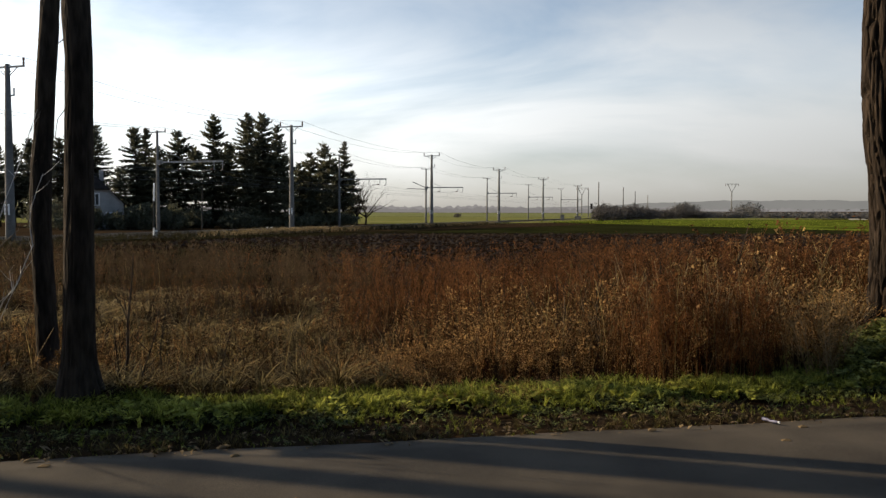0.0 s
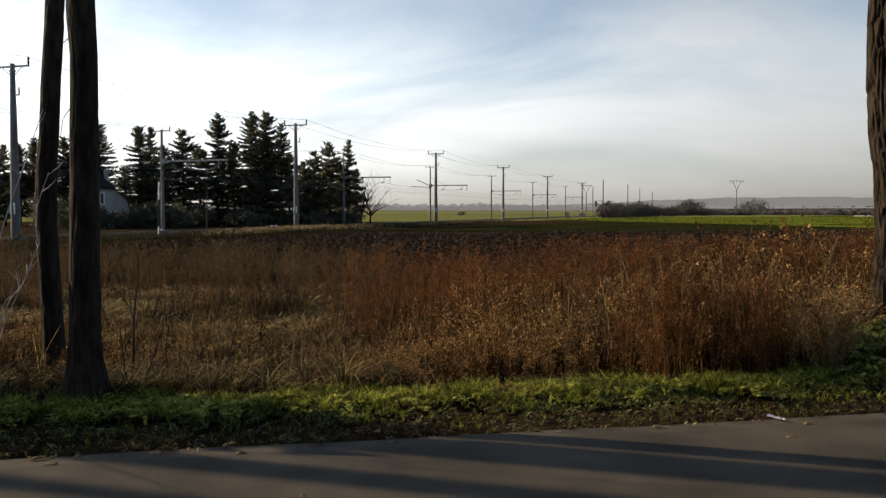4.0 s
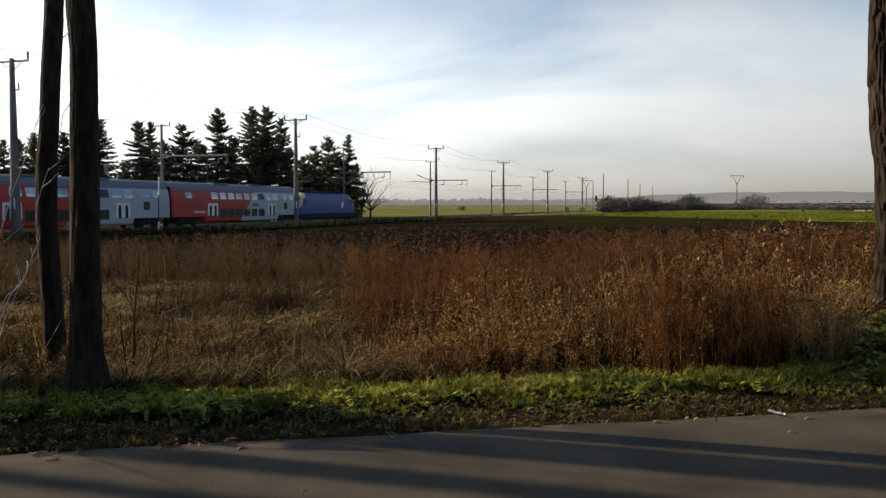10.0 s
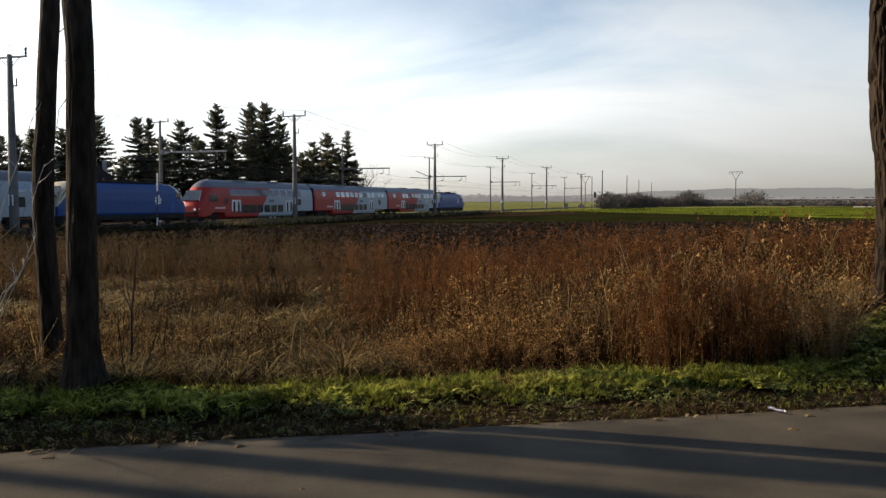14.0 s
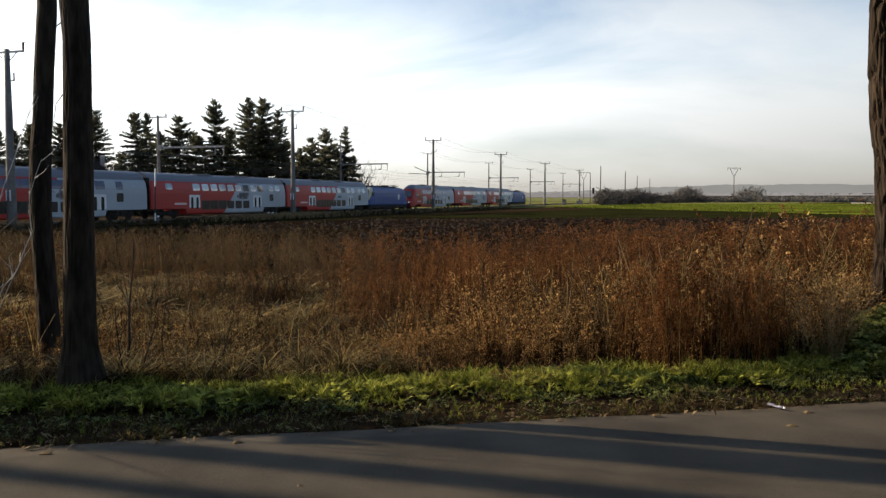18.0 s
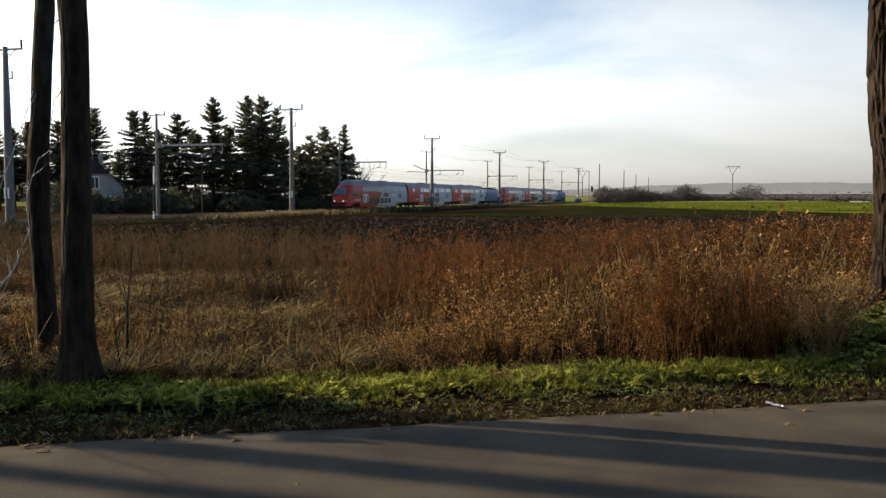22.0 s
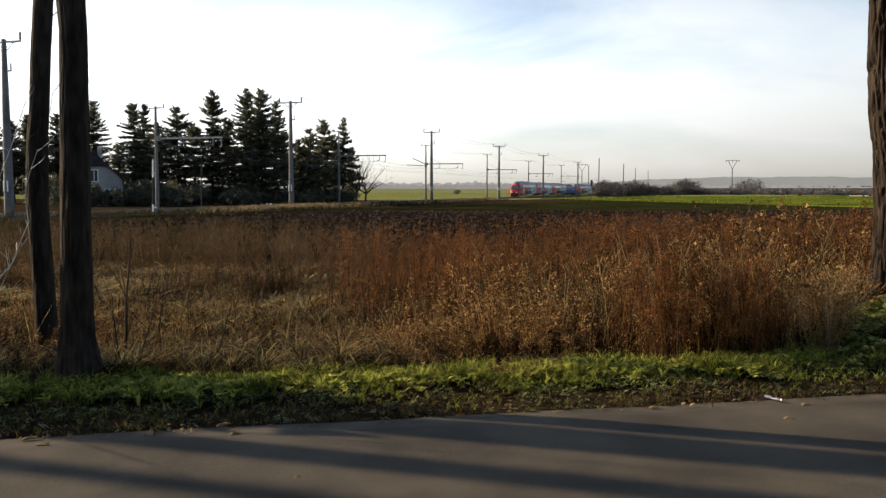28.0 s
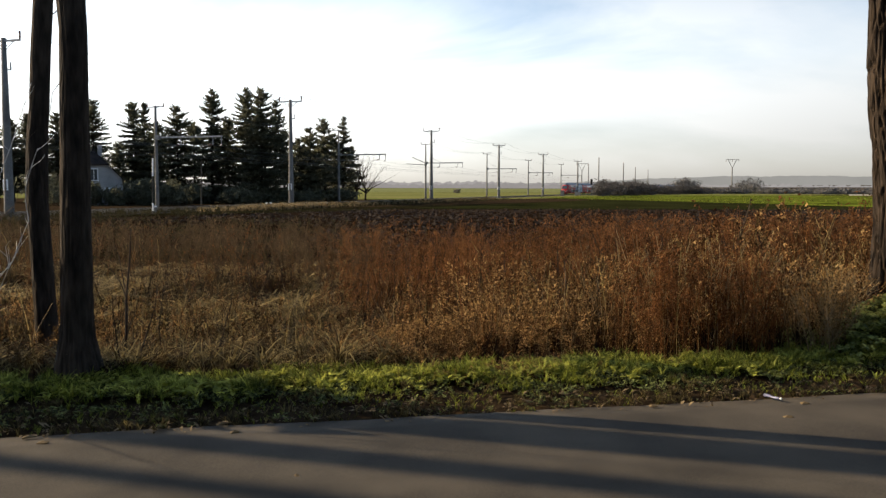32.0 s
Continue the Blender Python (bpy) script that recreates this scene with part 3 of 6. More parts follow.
def bogie(parent, x, base=2.5, r=0.46):
    b = part("bogie", Geo().box((x, -0.98, 0.62), (base + 0.9, 0.16, 0.30), 0.04).box((x, 0.98, 0.62), (base + 0.9, 0.16, 0.30), 0.04)
             .box((x, 0, 0.66), (0.7, 2.0, 0.28), 0.05).box((x, -1.02, 0.62), (0.5, 0.24, 0.46), 0.05).box((x, 1.02, 0.62), (0.5, 0.24, 0.46), 0.05), M_BLACK, parent)
    for dx in (-base / 2, base / 2):
        for y in (-0.80, 0.80):
            part("wheel", wheel_geo(x + dx, r, y), M_BLACK, b)


def buffers(parent, x):
    s = 1 if x > 0 else -1
    for y in (-0.87, 0.87):
        part("buffer", Geo().tube([(x - 0.5 * s, y, 1.05), (x, y, 1.05), (x + 0.001 * s, y, 1.05), (x + 0.05 * s, y, 1.05)], [0.10, 0.10, 0.22, 0.22], 12), M_BLACK, parent)


def door(parent, x, side):
    frame_ = part("door", panel(x - 0.95, x + 0.95, 0.52, 2.42, side, 0.012), M_DOOR, parent, "white double-leaf sliding door")
    for dx in (-0.46, 0.46):
        part("pane", panel(x + dx - 0.2, x + dx + 0.2, 1.0, 2.2, side, 0.022), M_PANE, frame_)


def coach_trim(c, first, last, doors=(-6.2, 6.35), upper=None):
    """Windows, doors and running gear. first, last: reach of the upper windows."""
    for side in (-1, 1):
        for x in doors:
            door(c, x, side)
        for i in range(6):
            x = doors[0] + 1.95 + 1.62 * i
            part("lower_window", panel(x - 0.66, x + 0.66, 0.94, 1.80, side), M_PANE, c)
        x = first
        while x <= last:
            part("upper_window", panel(x - 0.62, x + 0.62, 2.88, 3.60, side), upper or (M_PANE if abs(x - 4.0) < 0.7 else M_SHINE), c)
            x += 1.62
        part("end_window", panel(9.2, 10.1, 1.75, 2.55, side), M_PANE, c)
        part("emblem", panel(1.9, 3.1, 2.12, 2.46, side, 0.008), M_EMBLEM, c, "plain dark emblem bar")
        part("lettering_bar", panel(-9.6, -7.6, 1.42, 1.62, side, 0.008), M_BAR, c, "pale bar of unreadable lettering")
    for x in (-10.2, 10.2):
        bogie(c, x)
    part("underframe", Geo().box((0, 0, 0.66), (14.6, 2.5, 0.44), 0.1).box((10.3, 0, 1.02), (5.4, 2.2, 0.16), 0.0).box((-10.3, 0, 1.02), (5.4, 2.2, 0.16), 0.0), M_BLACK, c)
    for x in (-3.0, 4.5):
        part("roof_vent", Geo().box((x, 0, 4.63), (2.6, 0.9, 0.14), 0.1), M_ROOFGREY, c)


M_EMBLEM = material("dark emblem", (0.10, 0.10, 0.11), (0.17, 0.17, 0.19), 0.5, 0, 9, 2, 0)
M_BAR = material("pale lettering bar", (0.55, 0.42, 0.40), (0.66, 0.55, 0.52), 0.5, 0, 9, 2, 0)


def build_coach():
    c = thing("passenger_coach", "grey and red double-deck passenger coach with white doors", "train coach", "coaches of the train")
    low, high = 0.42, 1.02
    part("body", loft([ring(-13.22, high, slim=0.95), ring(-13.0, high), ring(-7.75, high), ring(-7.55, low), ring(7.7, low), ring(7.9, high), ring(13.0, high), ring(13.22, high, slim=0.95)]), M_COACH, c)
    for x in (-13.3, 13.3):
        part("gangway", Geo().box((x, 0, 2.3), (0.36, 1.5, 2.5), 0.06), M_RUBBER, c)
        part("end_wall", Geo().box((x * 0.9955, 0, 2.55), (0.05, 2.35, 3.0), 0.0), M_RUBBER, c)
        buffers(c, x)
    coach_trim(c, -5.8, 8.0)
    for side in (-1, 1):
        for x in (-10.4, 9.6, 11.2):
            part("upper_window", panel(x - 0.55, x + 0.55, 2.95, 3.55, side), M_SHINE, c)
    return c


def build_trailer():
    c = thing("driving_trailer", "red-nosed grey double-deck driving trailer with a raked cab", "train coach", "coaches of the train")
    low, high = 0.42, 1.02
    nose = [ring(-12.35, 0.75, 1.75, 0.62), ring(-12.2, 0.55, 2.05, 0.80), ring(-11.75, 0.5, 2.75, 0.92), ring(-11.1, 0.5, 3.65, 0.98), ring(-10.5, 0.6, 4.25, 1.0), ring(-9.8, 0.9, 4.55, 1.0)]
    part("body", loft(nose + [ring(-9.2, high), ring(-7.75, high), ring(-7.55, low), ring(7.7, low), ring(7.9, high), ring(13.3, high), ring(13.5, high, slim=0.95)]), M_COACH, c)
    part("gangway", Geo().box((13.65, 0, 2.3), (0.36, 1.5, 2.5), 0.06), M_RUBBER, c)
    part("end_wall", Geo().box((13.46, 0, 2.55), (0.05, 2.35, 3.0), 0.0), M_RUBBER, c)
    buffers(c, 13.7)
    buffers(c, -12.5)
    # raked windscreen and cab side windows
    ws = Geo().add([(-11.92, -1.05, 2.22), (-11.92, 1.05, 2.22), (-11.22, 0.86, 3.32), (-11.22, -0.86, 3.32),
                    (-12.12, -1.05, 2.35), (-12.12, 1.05, 2.35), (-11.36, 0.86, 3.42), (-11.36, -0.86, 3.42)],
                   [(0, 1, 2, 3), (4, 7, 6, 5), (0, 4, 5, 1), (1, 5, 6, 2), (2, 6, 7, 3), (3, 7, 4, 0)])
    part("windscreen", ws, M_GLASS, c)
    for side in (-1, 1):
        part("cab_window", panel(-10.7, -9.1, 2.2, 2.95, side, 0.012, lean=0.2), M_PANE, c, "dark cab side window")
        part("headlamp", Geo().tube([(-12.25, side * 0.72, 1.35), (-12.42, side * 0.72, 1.35)], 0.15, 10), M_LAMP, c)
        part("lamp_strip", Geo().box((-11.95, side * 1.12, 1.45), (0.5, 0.08, 0.10), 0.02), M_DOOR, c)
    part("snow_plough", Geo().box((-12.1, 0, 0.42), (0.3, 2.2, 0.42), 0.1), M_BLACK, c)
    coach_trim(c, 3.9, 7.2, (-5.4, 6.9), M_TINT)
    for side in (-1, 1):
        for k in range(6):
            part("upper_window", panel(-6.6 + 1.62 * k, -5.02 + 1.62 * k, 2.86, 3.62, side), M_TINT, c, "dark blue tinted window")
        part("side_window", panel(-7.8, -7.1, 1.9, 2.7, side), M_PANE, c)
        part("upper_window", panel(9.2, 10.1, 2.86, 3.6, side), M_TINT, c)
    return c


def build_loco():
    c = thing("electric_locomotive", "blue electric locomotive with cream cab corners and a pantograph", "locomotive", "locomotives of the train")
    prof = [(0.95, 1.36), (1.15, 1.44), (2.3, 1.46), (3.0, 1.42), (3.5, 1.30), (3.78, 1.05), (3.92, 0.6), (3.96, 0.0)]

    def cross(x, top, slim, low=0.95):
        half = [(x, w * slim, low + (z - 0.95) * (top - low) / (3.96 - 0.95)) for z, w in prof]
        return [(a, -b, z) for a, b, z in half] + [(a, b, z) for a, b, z in half[-2::-1]]

    shape = [(8.72, 1.9, 0.80), (8.62, 2.15, 0.92), (8.2, 2.9, 0.97), (7.7, 3.5, 0.99), (7.1, 3.86, 1.0), (6.4, 3.96, 1.0)]
    part("body", loft([cross(-x, t, s) for x, t, s in shape] + [cross(x, t, s) for x, t, s in shape[::-1]]), M_LOCO, c)
    for sx in (-1, 1):
        ws = Geo().add([(sx * 8.42, -1.1, 2.55), (sx * 8.42, 1.1, 2.55), (sx * 7.78, 0.95, 3.42), (sx * 7.78, -0.95, 3.42),
                        (sx * 8.58, -1.1, 2.62), (sx * 8.58, 1.1, 2.62), (sx * 7.92, 0.95, 3.52), (sx * 7.92, -0.95, 3.52)],
                       [(0, 1, 2, 3), (4, 7, 6, 5), (0, 4, 5, 1), (1, 5, 6, 2), (2, 6, 7, 3), (3, 7, 4, 0)])
        part("windscreen", ws, M_GLASS, c)
        for side in (-1, 1):
            part("cab_window", Geo().box((sx * 7.35, side * 1.415, 2.78), (0.8, 0.06, 0.62), 0.0), M_GLASS, c)
            part("cab_door", Geo().box((sx * 6.35, side * 1.445, 2.05), (0.75, 0.05, 1.9), 0.0), M_LOCOD, c)
            part("headlamp", Geo().tube([(sx * 8.6, side * 0.85, 1.65), (sx * 8.78, side * 0.85, 1.65)], 0.14, 10), M_DOOR, c)
        buffers(c, sx * 8.9)
        bogie(c, sx * 4.95, 3.0, 0.57)
        part("skirt", Geo().box((sx * 8.2, 0, 0.62), (0.9, 2.5, 0.62), 0.15), M_BLACK, c)
    part("underframe", Geo().box((0, 0, 0.75), (17.0, 2.7, 0.42), 0.2).box((0, 0, 0.55), (4.0, 2.4, 0.5), 0.2), M_BLACK, c)
    # plain pale emblem of slanting bars
    for side in (-1, 1):
        for dx, dz, ln, turn in ((0.05, 0.0, 1.25, 0), (-0.16, 0.32, 0.80, 0), (0.20, -0.32, 0.80, 0), (-0.42, -0.20, 0.62, 50), (0.46, 0.20, 0.62, 50), (0.10, 0.52, 0.55, -35), (-0.10, -0.52, 0.55, -35)):
            g = Geo().box((4.1 + 0.72 * dx, side * 1.462, 2.32 + 0.72 * dz), (0.72 * ln, 0.03, 0.17), 0.0, Matrix.Rotation(math.radians(turn), 3, "Y"))
            part("emblem_bar", g, M_SIGN, c, "plain white emblem bar")
    part("roof_frame", Geo().box((0, 0, 4.0), (9.5, 1.5, 0.16), 0.2), M_BLACK, c)
    for x in (-3.6, -1.2, 1.5, 3.4):
        part("roof_insulator", Geo().tube([(x, 0.3, 4.05), (x, 0.3, 4.15), (x, 0.3, 4.2), (x, 0.3, 4.32)], [0.10, 0.14, 0.10, 0.12], 8), M_INSUL, c)
    part("roof_box", Geo().box((0.4, -0.3, 4.12), (1.7, 0.7, 0.28), 0.05), M_BLACK, c)
    p = part("pantograph", Geo().box((-5.2, 0, 4.08), (1.9, 1.3, 0.10), 0.0).tube([(-4.6, -0.4, 4.1), (-6.1, -0.25, 4.75)], 0.04, 6).tube([(-4.6, 0.4, 4.1), (-6.1, 0.25, 4.75)], 0.04, 6)
             .tube([(-6.1, 0, 4.75), (-4.7, 0, 5.45)], 0.035, 6), M_BLACK, c)
    part("contact_strip", Geo().tube([(-4.7, -0.95, 5.32), (-4.7, -0.7, 5.47), (-4.7, 0.7, 5.47), (-4.7, 0.95, 5.32)], 0.035, 6), M_STEEL, p)
    part("folded_pantograph", Geo().box((5.2, 0, 4.08), (1.9, 1.3, 0.10), 0.0).tube([(4.4, -0.4, 4.15), (6.0, 0, 4.25), (4.6, 0.3, 4.34)], 0.035, 6).tube([(4.7, -0.9, 4.34), (4.7, 0.9, 4.34)], 0.035, 6), M_BLACK, c)
    return c


M_PICTURE = material("faded dark picture", (0.03, 0.03, 0.035), (0.30, 0.29, 0.28), 0.5, 0, 2.2, 0.8, 0, skew=1.6)
M_LOCOD = material("blue door paint", (0.03, 0.08, 0.25), (0.05, 0.12, 0.33), 0.4, 0, 9, 1, 0)

LENGTHS = [("loco", 17.6), ("coach", 26.8), ("coach", 26.8), ("trailer", 28.6)] * 2
coach, trailer, loco = build_coach(), build_trailer(), build_loco()
vehicles, gone = [], 0.0
seen_kinds = {}
for kind, length in LENGTHS:
    base = {"loco": loco, "coach": coach, "trailer": trailer}[kind]
    ob = base if kind not in seen_kinds else copy_thing(base, Matrix())
    seen_kinds[kind] = True
    vehicles.append((ob, gone + length / 2 - (0.4 if kind == "trailer" else 0.0)))
    gone += length


# the rear set carries a dark picture panel on two of its cars
for ob, _ in vehicles[6:]:
    for side in (-1, 1):
        part("picture_panel", panel(2.2, 4.3, 1.98, 2.72, side, 0.010, lean=0.25), M_PICTURE, ob, "plain dark panel of a faded picture")


def run(t):
    """Metres that the train's front has come along the track at t seconds."""
    u = t - 12
    return 14.55 * u + 0.505 * u * u / 2 - 0.016 * u ** 3 / 6 - 1.65 - 0.45 * step(20, 25, t)


def motions():
    for ob, back in vehicles:
        rows = []
        for i in range(33):
            s = run(i) - back
            a, _ = track(s - 9)
            b, _ = track(s + 9)
            mid = (a + b) / 2
            rows.append((float(i), pose(mid.x, mid.y, RAIL_Z, 0, 0, math.degrees(math.atan2(b.y - a.y, b.x - a.x)))))
        walk(ob, rows)

# ---- masts and wires ----
FOOT = -0.85


def track_at(slope, off):
    """Metres along the straight track where its parallel crosses a line of sight from the eye."""
    d, n = Vector((math.sin(TH), math.cos(TH))), Vector((math.cos(TH), -math.sin(TH)))
    x, y = TX + off * n.x, TY + off * n.y
    return (slope * y - x) / (d.x - slope * d.y)


def pole(parent, top, r0=0.34, r1=0.17, name="pole"):
    part(name, Geo().tube([(0, 0, FOOT - 0.3), (0, 0, 1.0), (0, 0, top * 0.6), (0, 0, top)], [r0 * 1.04, r0, (r0 + r1) / 2, r1], 10), M_CONCRETE, parent, smooth=True)


def near_mast(m, top):
    """Tall concrete mast with a wide arm for two feeder wires."""
    t = thing("catenary_mast", "tall tapered concrete mast with a steel crossarm beside the track", "railway mast", "railway masts", m)
    part("foundation", Geo().box((0, 0, FOOT + 0.05), (0.9, 0.9, 0.35), 0.1), M_CONCRETE, t)
    pole(t, top)
    part("crossarm", Geo().box((0, 0, top - 0.22), (3.1, 0.14, 0.14), 0.0).box((0, 0, top - 0.55), (0.5, 0.16, 0.12), 0.0).tube([(0.15, 0, top - 0.9), (0.9, 0, top - 0.28)], 0.035, 5).tube([(-0.15, 0, top - 0.9), (-0.9, 0, top - 0.28)], 0.035, 5), M_STEEL, t)
    for x in (-1.5, 1.5):
        part("insulator", Geo().tube([(x, 0, top - 0.15), (x, 0, top + 0.02), (x, 0, top + 0.1), (x, 0, top + 0.3), (x, 0, top + 0.42)], [0.05, 0.10, 0.06, 0.10, 0.04], 8), M_INSUL, t)
    part("bracket", Geo().box((0.34, 0, top - 2.3), (0.55, 0.10, 0.10), 0.0).tube([(0.58, 0, top - 2.3), (0.58, 0, top - 1.75)], 0.06, 6), M_STEEL, t)
    part("sign", Geo().box((0, -0.28, 1.75), (0.5, 0.04, 0.80), 0.04), M_SIGN, t, "white sign board with unreadable marks")
    for k in range(2):
        part("lettering_bar", Geo().box((0, -0.302, 1.92 - 0.3 * k), (0.24, 0.008, 0.14), 0.0), M_EMBLEM, t)
    return t


def far_mast(m, top, arm=True):
    """Concrete mast that holds a long beam over both tracks."""
    t = thing("catenary_mast", "concrete mast holding a long steel beam over both tracks", "railway mast", "railway masts", m)
    part("foundation", Geo().box((0, 0, FOOT + 0.05), (0.9, 0.9, 0.35), 0.1), M_CONCRETE, t)
    pole(t, top, 0.22, 0.13)
    part("crossarm", Geo().box((0, 0, top - 0.15), (2.3, 0.12, 0.12), 0.0), M_STEEL, t)
    for x in (-1.1, 1.1):
        part("insulator", Geo().tube([(x, 0, top - 0.1), (x, 0, top + 0.02), (x, 0, top + 0.08), (x, 0, top + 0.3)], [0.05, 0.09, 0.06, 0.05], 8), M_INSUL, t)
    if arm:
        z = 7.3
        b = part("beam", Geo().box((4.35, 0, z), (8.7, 0.16, 0.20), 0.0).box((0.2, 0, z), (0.6, 0.3, 0.5), 0.0), M_STEEL, t, "long horizontal steel beam")
        part("stay", Geo().tube([(0.1, 0, z + 1.9), (3.6, 0, z + 0.1)], 0.025, 5), M_STEEL, b)
        for x in (3.3, 7.5):
            part("dropper", Geo().box((x, 0, z - 0.45), (0.09, 0.09, 0.9), 0.0).tube([(x, 0, z - 0.85), (x - 1.5, 0, z - 1.1)], 0.03, 5), M_STEEL, b)
            part("insulator", Geo().tube([(x - 0.1, 0, z - 0.86), (x - 0.3, 0, z - 0.9), (x - 0.55, 0, z - 0.94)], [0.05, 0.10, 0.05], 8), M_INSUL, b)
        part("end_hook", Geo().tube([(8.6, 0, z - 0.1), (8.6, 0, z - 0.9), (8.35, 0, z - 1.1)], 0.05, 5), M_STEEL, b)
    return t


def mast_pose(s, off):
    p, h = track(s, off)
    return pose(p.x, p.y, 0, 0, 0, -math.degrees(h))


NEAR_OFF, FAR_OFF = 3.6, -7.5
near_s = [track_at(k, NEAR_OFF) for k in (-0.5225, -0.180, -0.00966, 0.0724, 0.1262, 0.1655)]
near_s = [near_s[0] - 45] + near_s
near_top = [12.4, 12.4, 12.4, 12.45, 12.5, 12.6, 12.6]
far_s = [track_at(k, FAR_OFF) for k in (-0.3428, -0.122, -0.0165, 0.0579, 0.1083, 0.1407)]
far_s = [far_s[0] - 47] + far_s
far_top = [11.5, 10.9, 11.6, 11.6, 11.7, 11.8, 11.9]
for s, top in zip(near_s, near_top):
    near_mast(mast_pose(s, NEAR_OFF), top)
for s, top in zip(far_s, far_top):
    far_mast(mast_pose(s, FAR_OFF), top)
# tension arms of an overlapping wire, on the mast where the fields open
p, h = track(far_s[3], FAR_OFF)
arms = thing("tension_arm", "slanting steel arms holding a tensioned wire beside a mast", "wire arm", at=mast_pose(far_s[3], FAR_OFF))
part("arm", Geo().tube([(-0.1, 0, 7.3), (-3.2, 0, 8.6)], 0.09, 6), M_STEEL, arms)
part("arm", Geo().tube([(-0.1, 0, 6.9), (-4.6, 0, 7.15)], 0.08, 6), M_STEEL, arms)
part("clamp", Geo().box((0, 0, 7.1), (0.5, 0.5, 0.8), 0.05), M_STEEL, arms)
# slim posts beside the line
for k, off, top, white in ((-0.3485, 5.2, 4.6, True), (-0.2895, -7.0, 5.0, False)):
    p, h = track(track_at(k, off), off)
    t = thing("slim_post", "slim weathered post beside the railway" + (" with white bands" if white else ""), "post", "slim posts by the line", pose(p.x, p.y, 0))
    part("shaft", Geo().tube([(0, 0, FOOT - 0.2), (0.05, 0, 2.0), (0.12, 0, top)], [0.06, 0.055, 0.05], 8), M_TROUGH, t)
    if white:
        for z0, z1 in ((2.6, 4.2), (-0.5, 0.2)):
            part("white_band", Geo().tube([(0.02 + 0.02 * z0, 0, z0), (0.02 + 0.02 * z1, 0, z1)], 0.07, 10), M_SIGN, t)
# masts round the curve: line of sight, distance, top
for k, y, top in ((0.1940, 300, 13.0), (0.1815, 385, 13.3), (0.2240, 350, 12.7), (0.2386, 420, 12.8), (0.2540, 490, 12.9)):
    t = thing("catenary_mast", "slim concrete mast round the railway curve", "railway mast", "railway masts", pose(k * y, y, 0, 0, 0, -20))
    pole(t, top, 0.24, 0.17)
    part("insulator", Geo().tube([(0, 0, top - 0.05), (0, 0, top + 0.1), (0, 0, top + 0.3)], [0.10, 0.13, 0.05], 8), M_INSUL, t)


def wire(parent, pts, sag, r=0.016, name="wire"):
    """A wire that hangs between its supports."""
    out = []
    for a, b in zip(pts, pts[1:]):
        for i in range(10):
            k = i / 10
            p = Vector(a).lerp(Vector(b), k)
            p.z -= 4 * sag * k * (1 - k)
            out.append(p)
    out.append(Vector(pts[-1]))
    part(name, Geo().tube(out, r, 4, False), M_WIRE, parent)


lines = thing("overhead_lines", "thin sagging overhead wires strung between the masts", "overhead line")


def over(s, off, z):
    p, _ = track(s, off)
    return (p.x, p.y, z)


for dx in (-1.5, 1.5):
    wire(lines, [over(s, NEAR_OFF + dx, z + 0.42) for s, z in zip(near_s, near_top)], 1.1, 0.015, "feeder_wire")
for dx in (-1.1, 1.1):
    wire(lines, [over(s, FAR_OFF + dx, z + 0.3) for s, z in zip(far_s, far_top)], 1.0, 0.014, "feeder_wire")
for off in (0.0, -4.2):
    wire(lines, [over(s, off, 6.35) for s in far_s], 0.55, 0.014, "messenger_wire")
    wire(lines, [over(s, off, 5.05) for s in far_s], 0.02, 0.014, "contact_wire")
    for a, b in zip(far_s[1:4], far_s[2:5]):
        for i in range(1, 6):
            k = i / 6
            x, y, _ = over(a + (b - a) * k, off, 0)
            part("dropper_wire", Geo().tube([(x, y, 5.04), (x, y, 6.35 - 2.2 * k * (1 - k))], 0.008, 3, False), M_WIRE, lines)

# two far power pylons with a V-shaped head
for k, y, top in ((0.3565, 700, 27.2), (0.1735, 820, 27.0)):
    t = thing("power_pylon", "far concrete power pylon with a V-shaped head", "pylon", "power pylons", pose(k * y, y, 0, 0, 0, -10))
    g0 = height(k * y, y)
    part("shaft", Geo().tube([(0, 0, g0 - 0.5), (0, 0, top - 7)], [0.55, 0.38], 8), M_CONCRETE, t)
    part("head", Geo().tube([(0, 0, top - 7.3), (-3.6, 0, top)], 0.22, 6).tube([(0, 0, top - 7.3), (3.6, 0, top)], 0.22, 6).tube([(-5.6, 0, top), (5.6, 0, top)], 0.2, 6), M_CONCRETE, t)
    for x in (-5.2, 0, 5.2):
        part("insulator", Geo().tube([(x, 0, top), (x, 0, top - 1.8)], 0.18, 6), M_INSUL, t)

# signal and cabinets where the lines curve
def signal(m):
    t = thing("railway_signal", "black railway signal head on a slim post", "signal", at=m)
    part("post", Geo().tube([(0, 0, FOOT - 0.2), (0, 0, 4.0)], 0.09, 8), M_STEEL, t)
    h = part("signal_head", Geo().box((0, 0, 4.6), (0.9, 0.35, 2.3), 0.12), M_BLACK, t)
    for z in (4.1, 4.7, 5.3):
        part("hood", Geo().tube([(0, -0.17, z), (0, -0.5, z)], 0.14, 10), M_BLACK, h)


signal(mast_pose(track_at(0.1775, 4.5), 4.5))


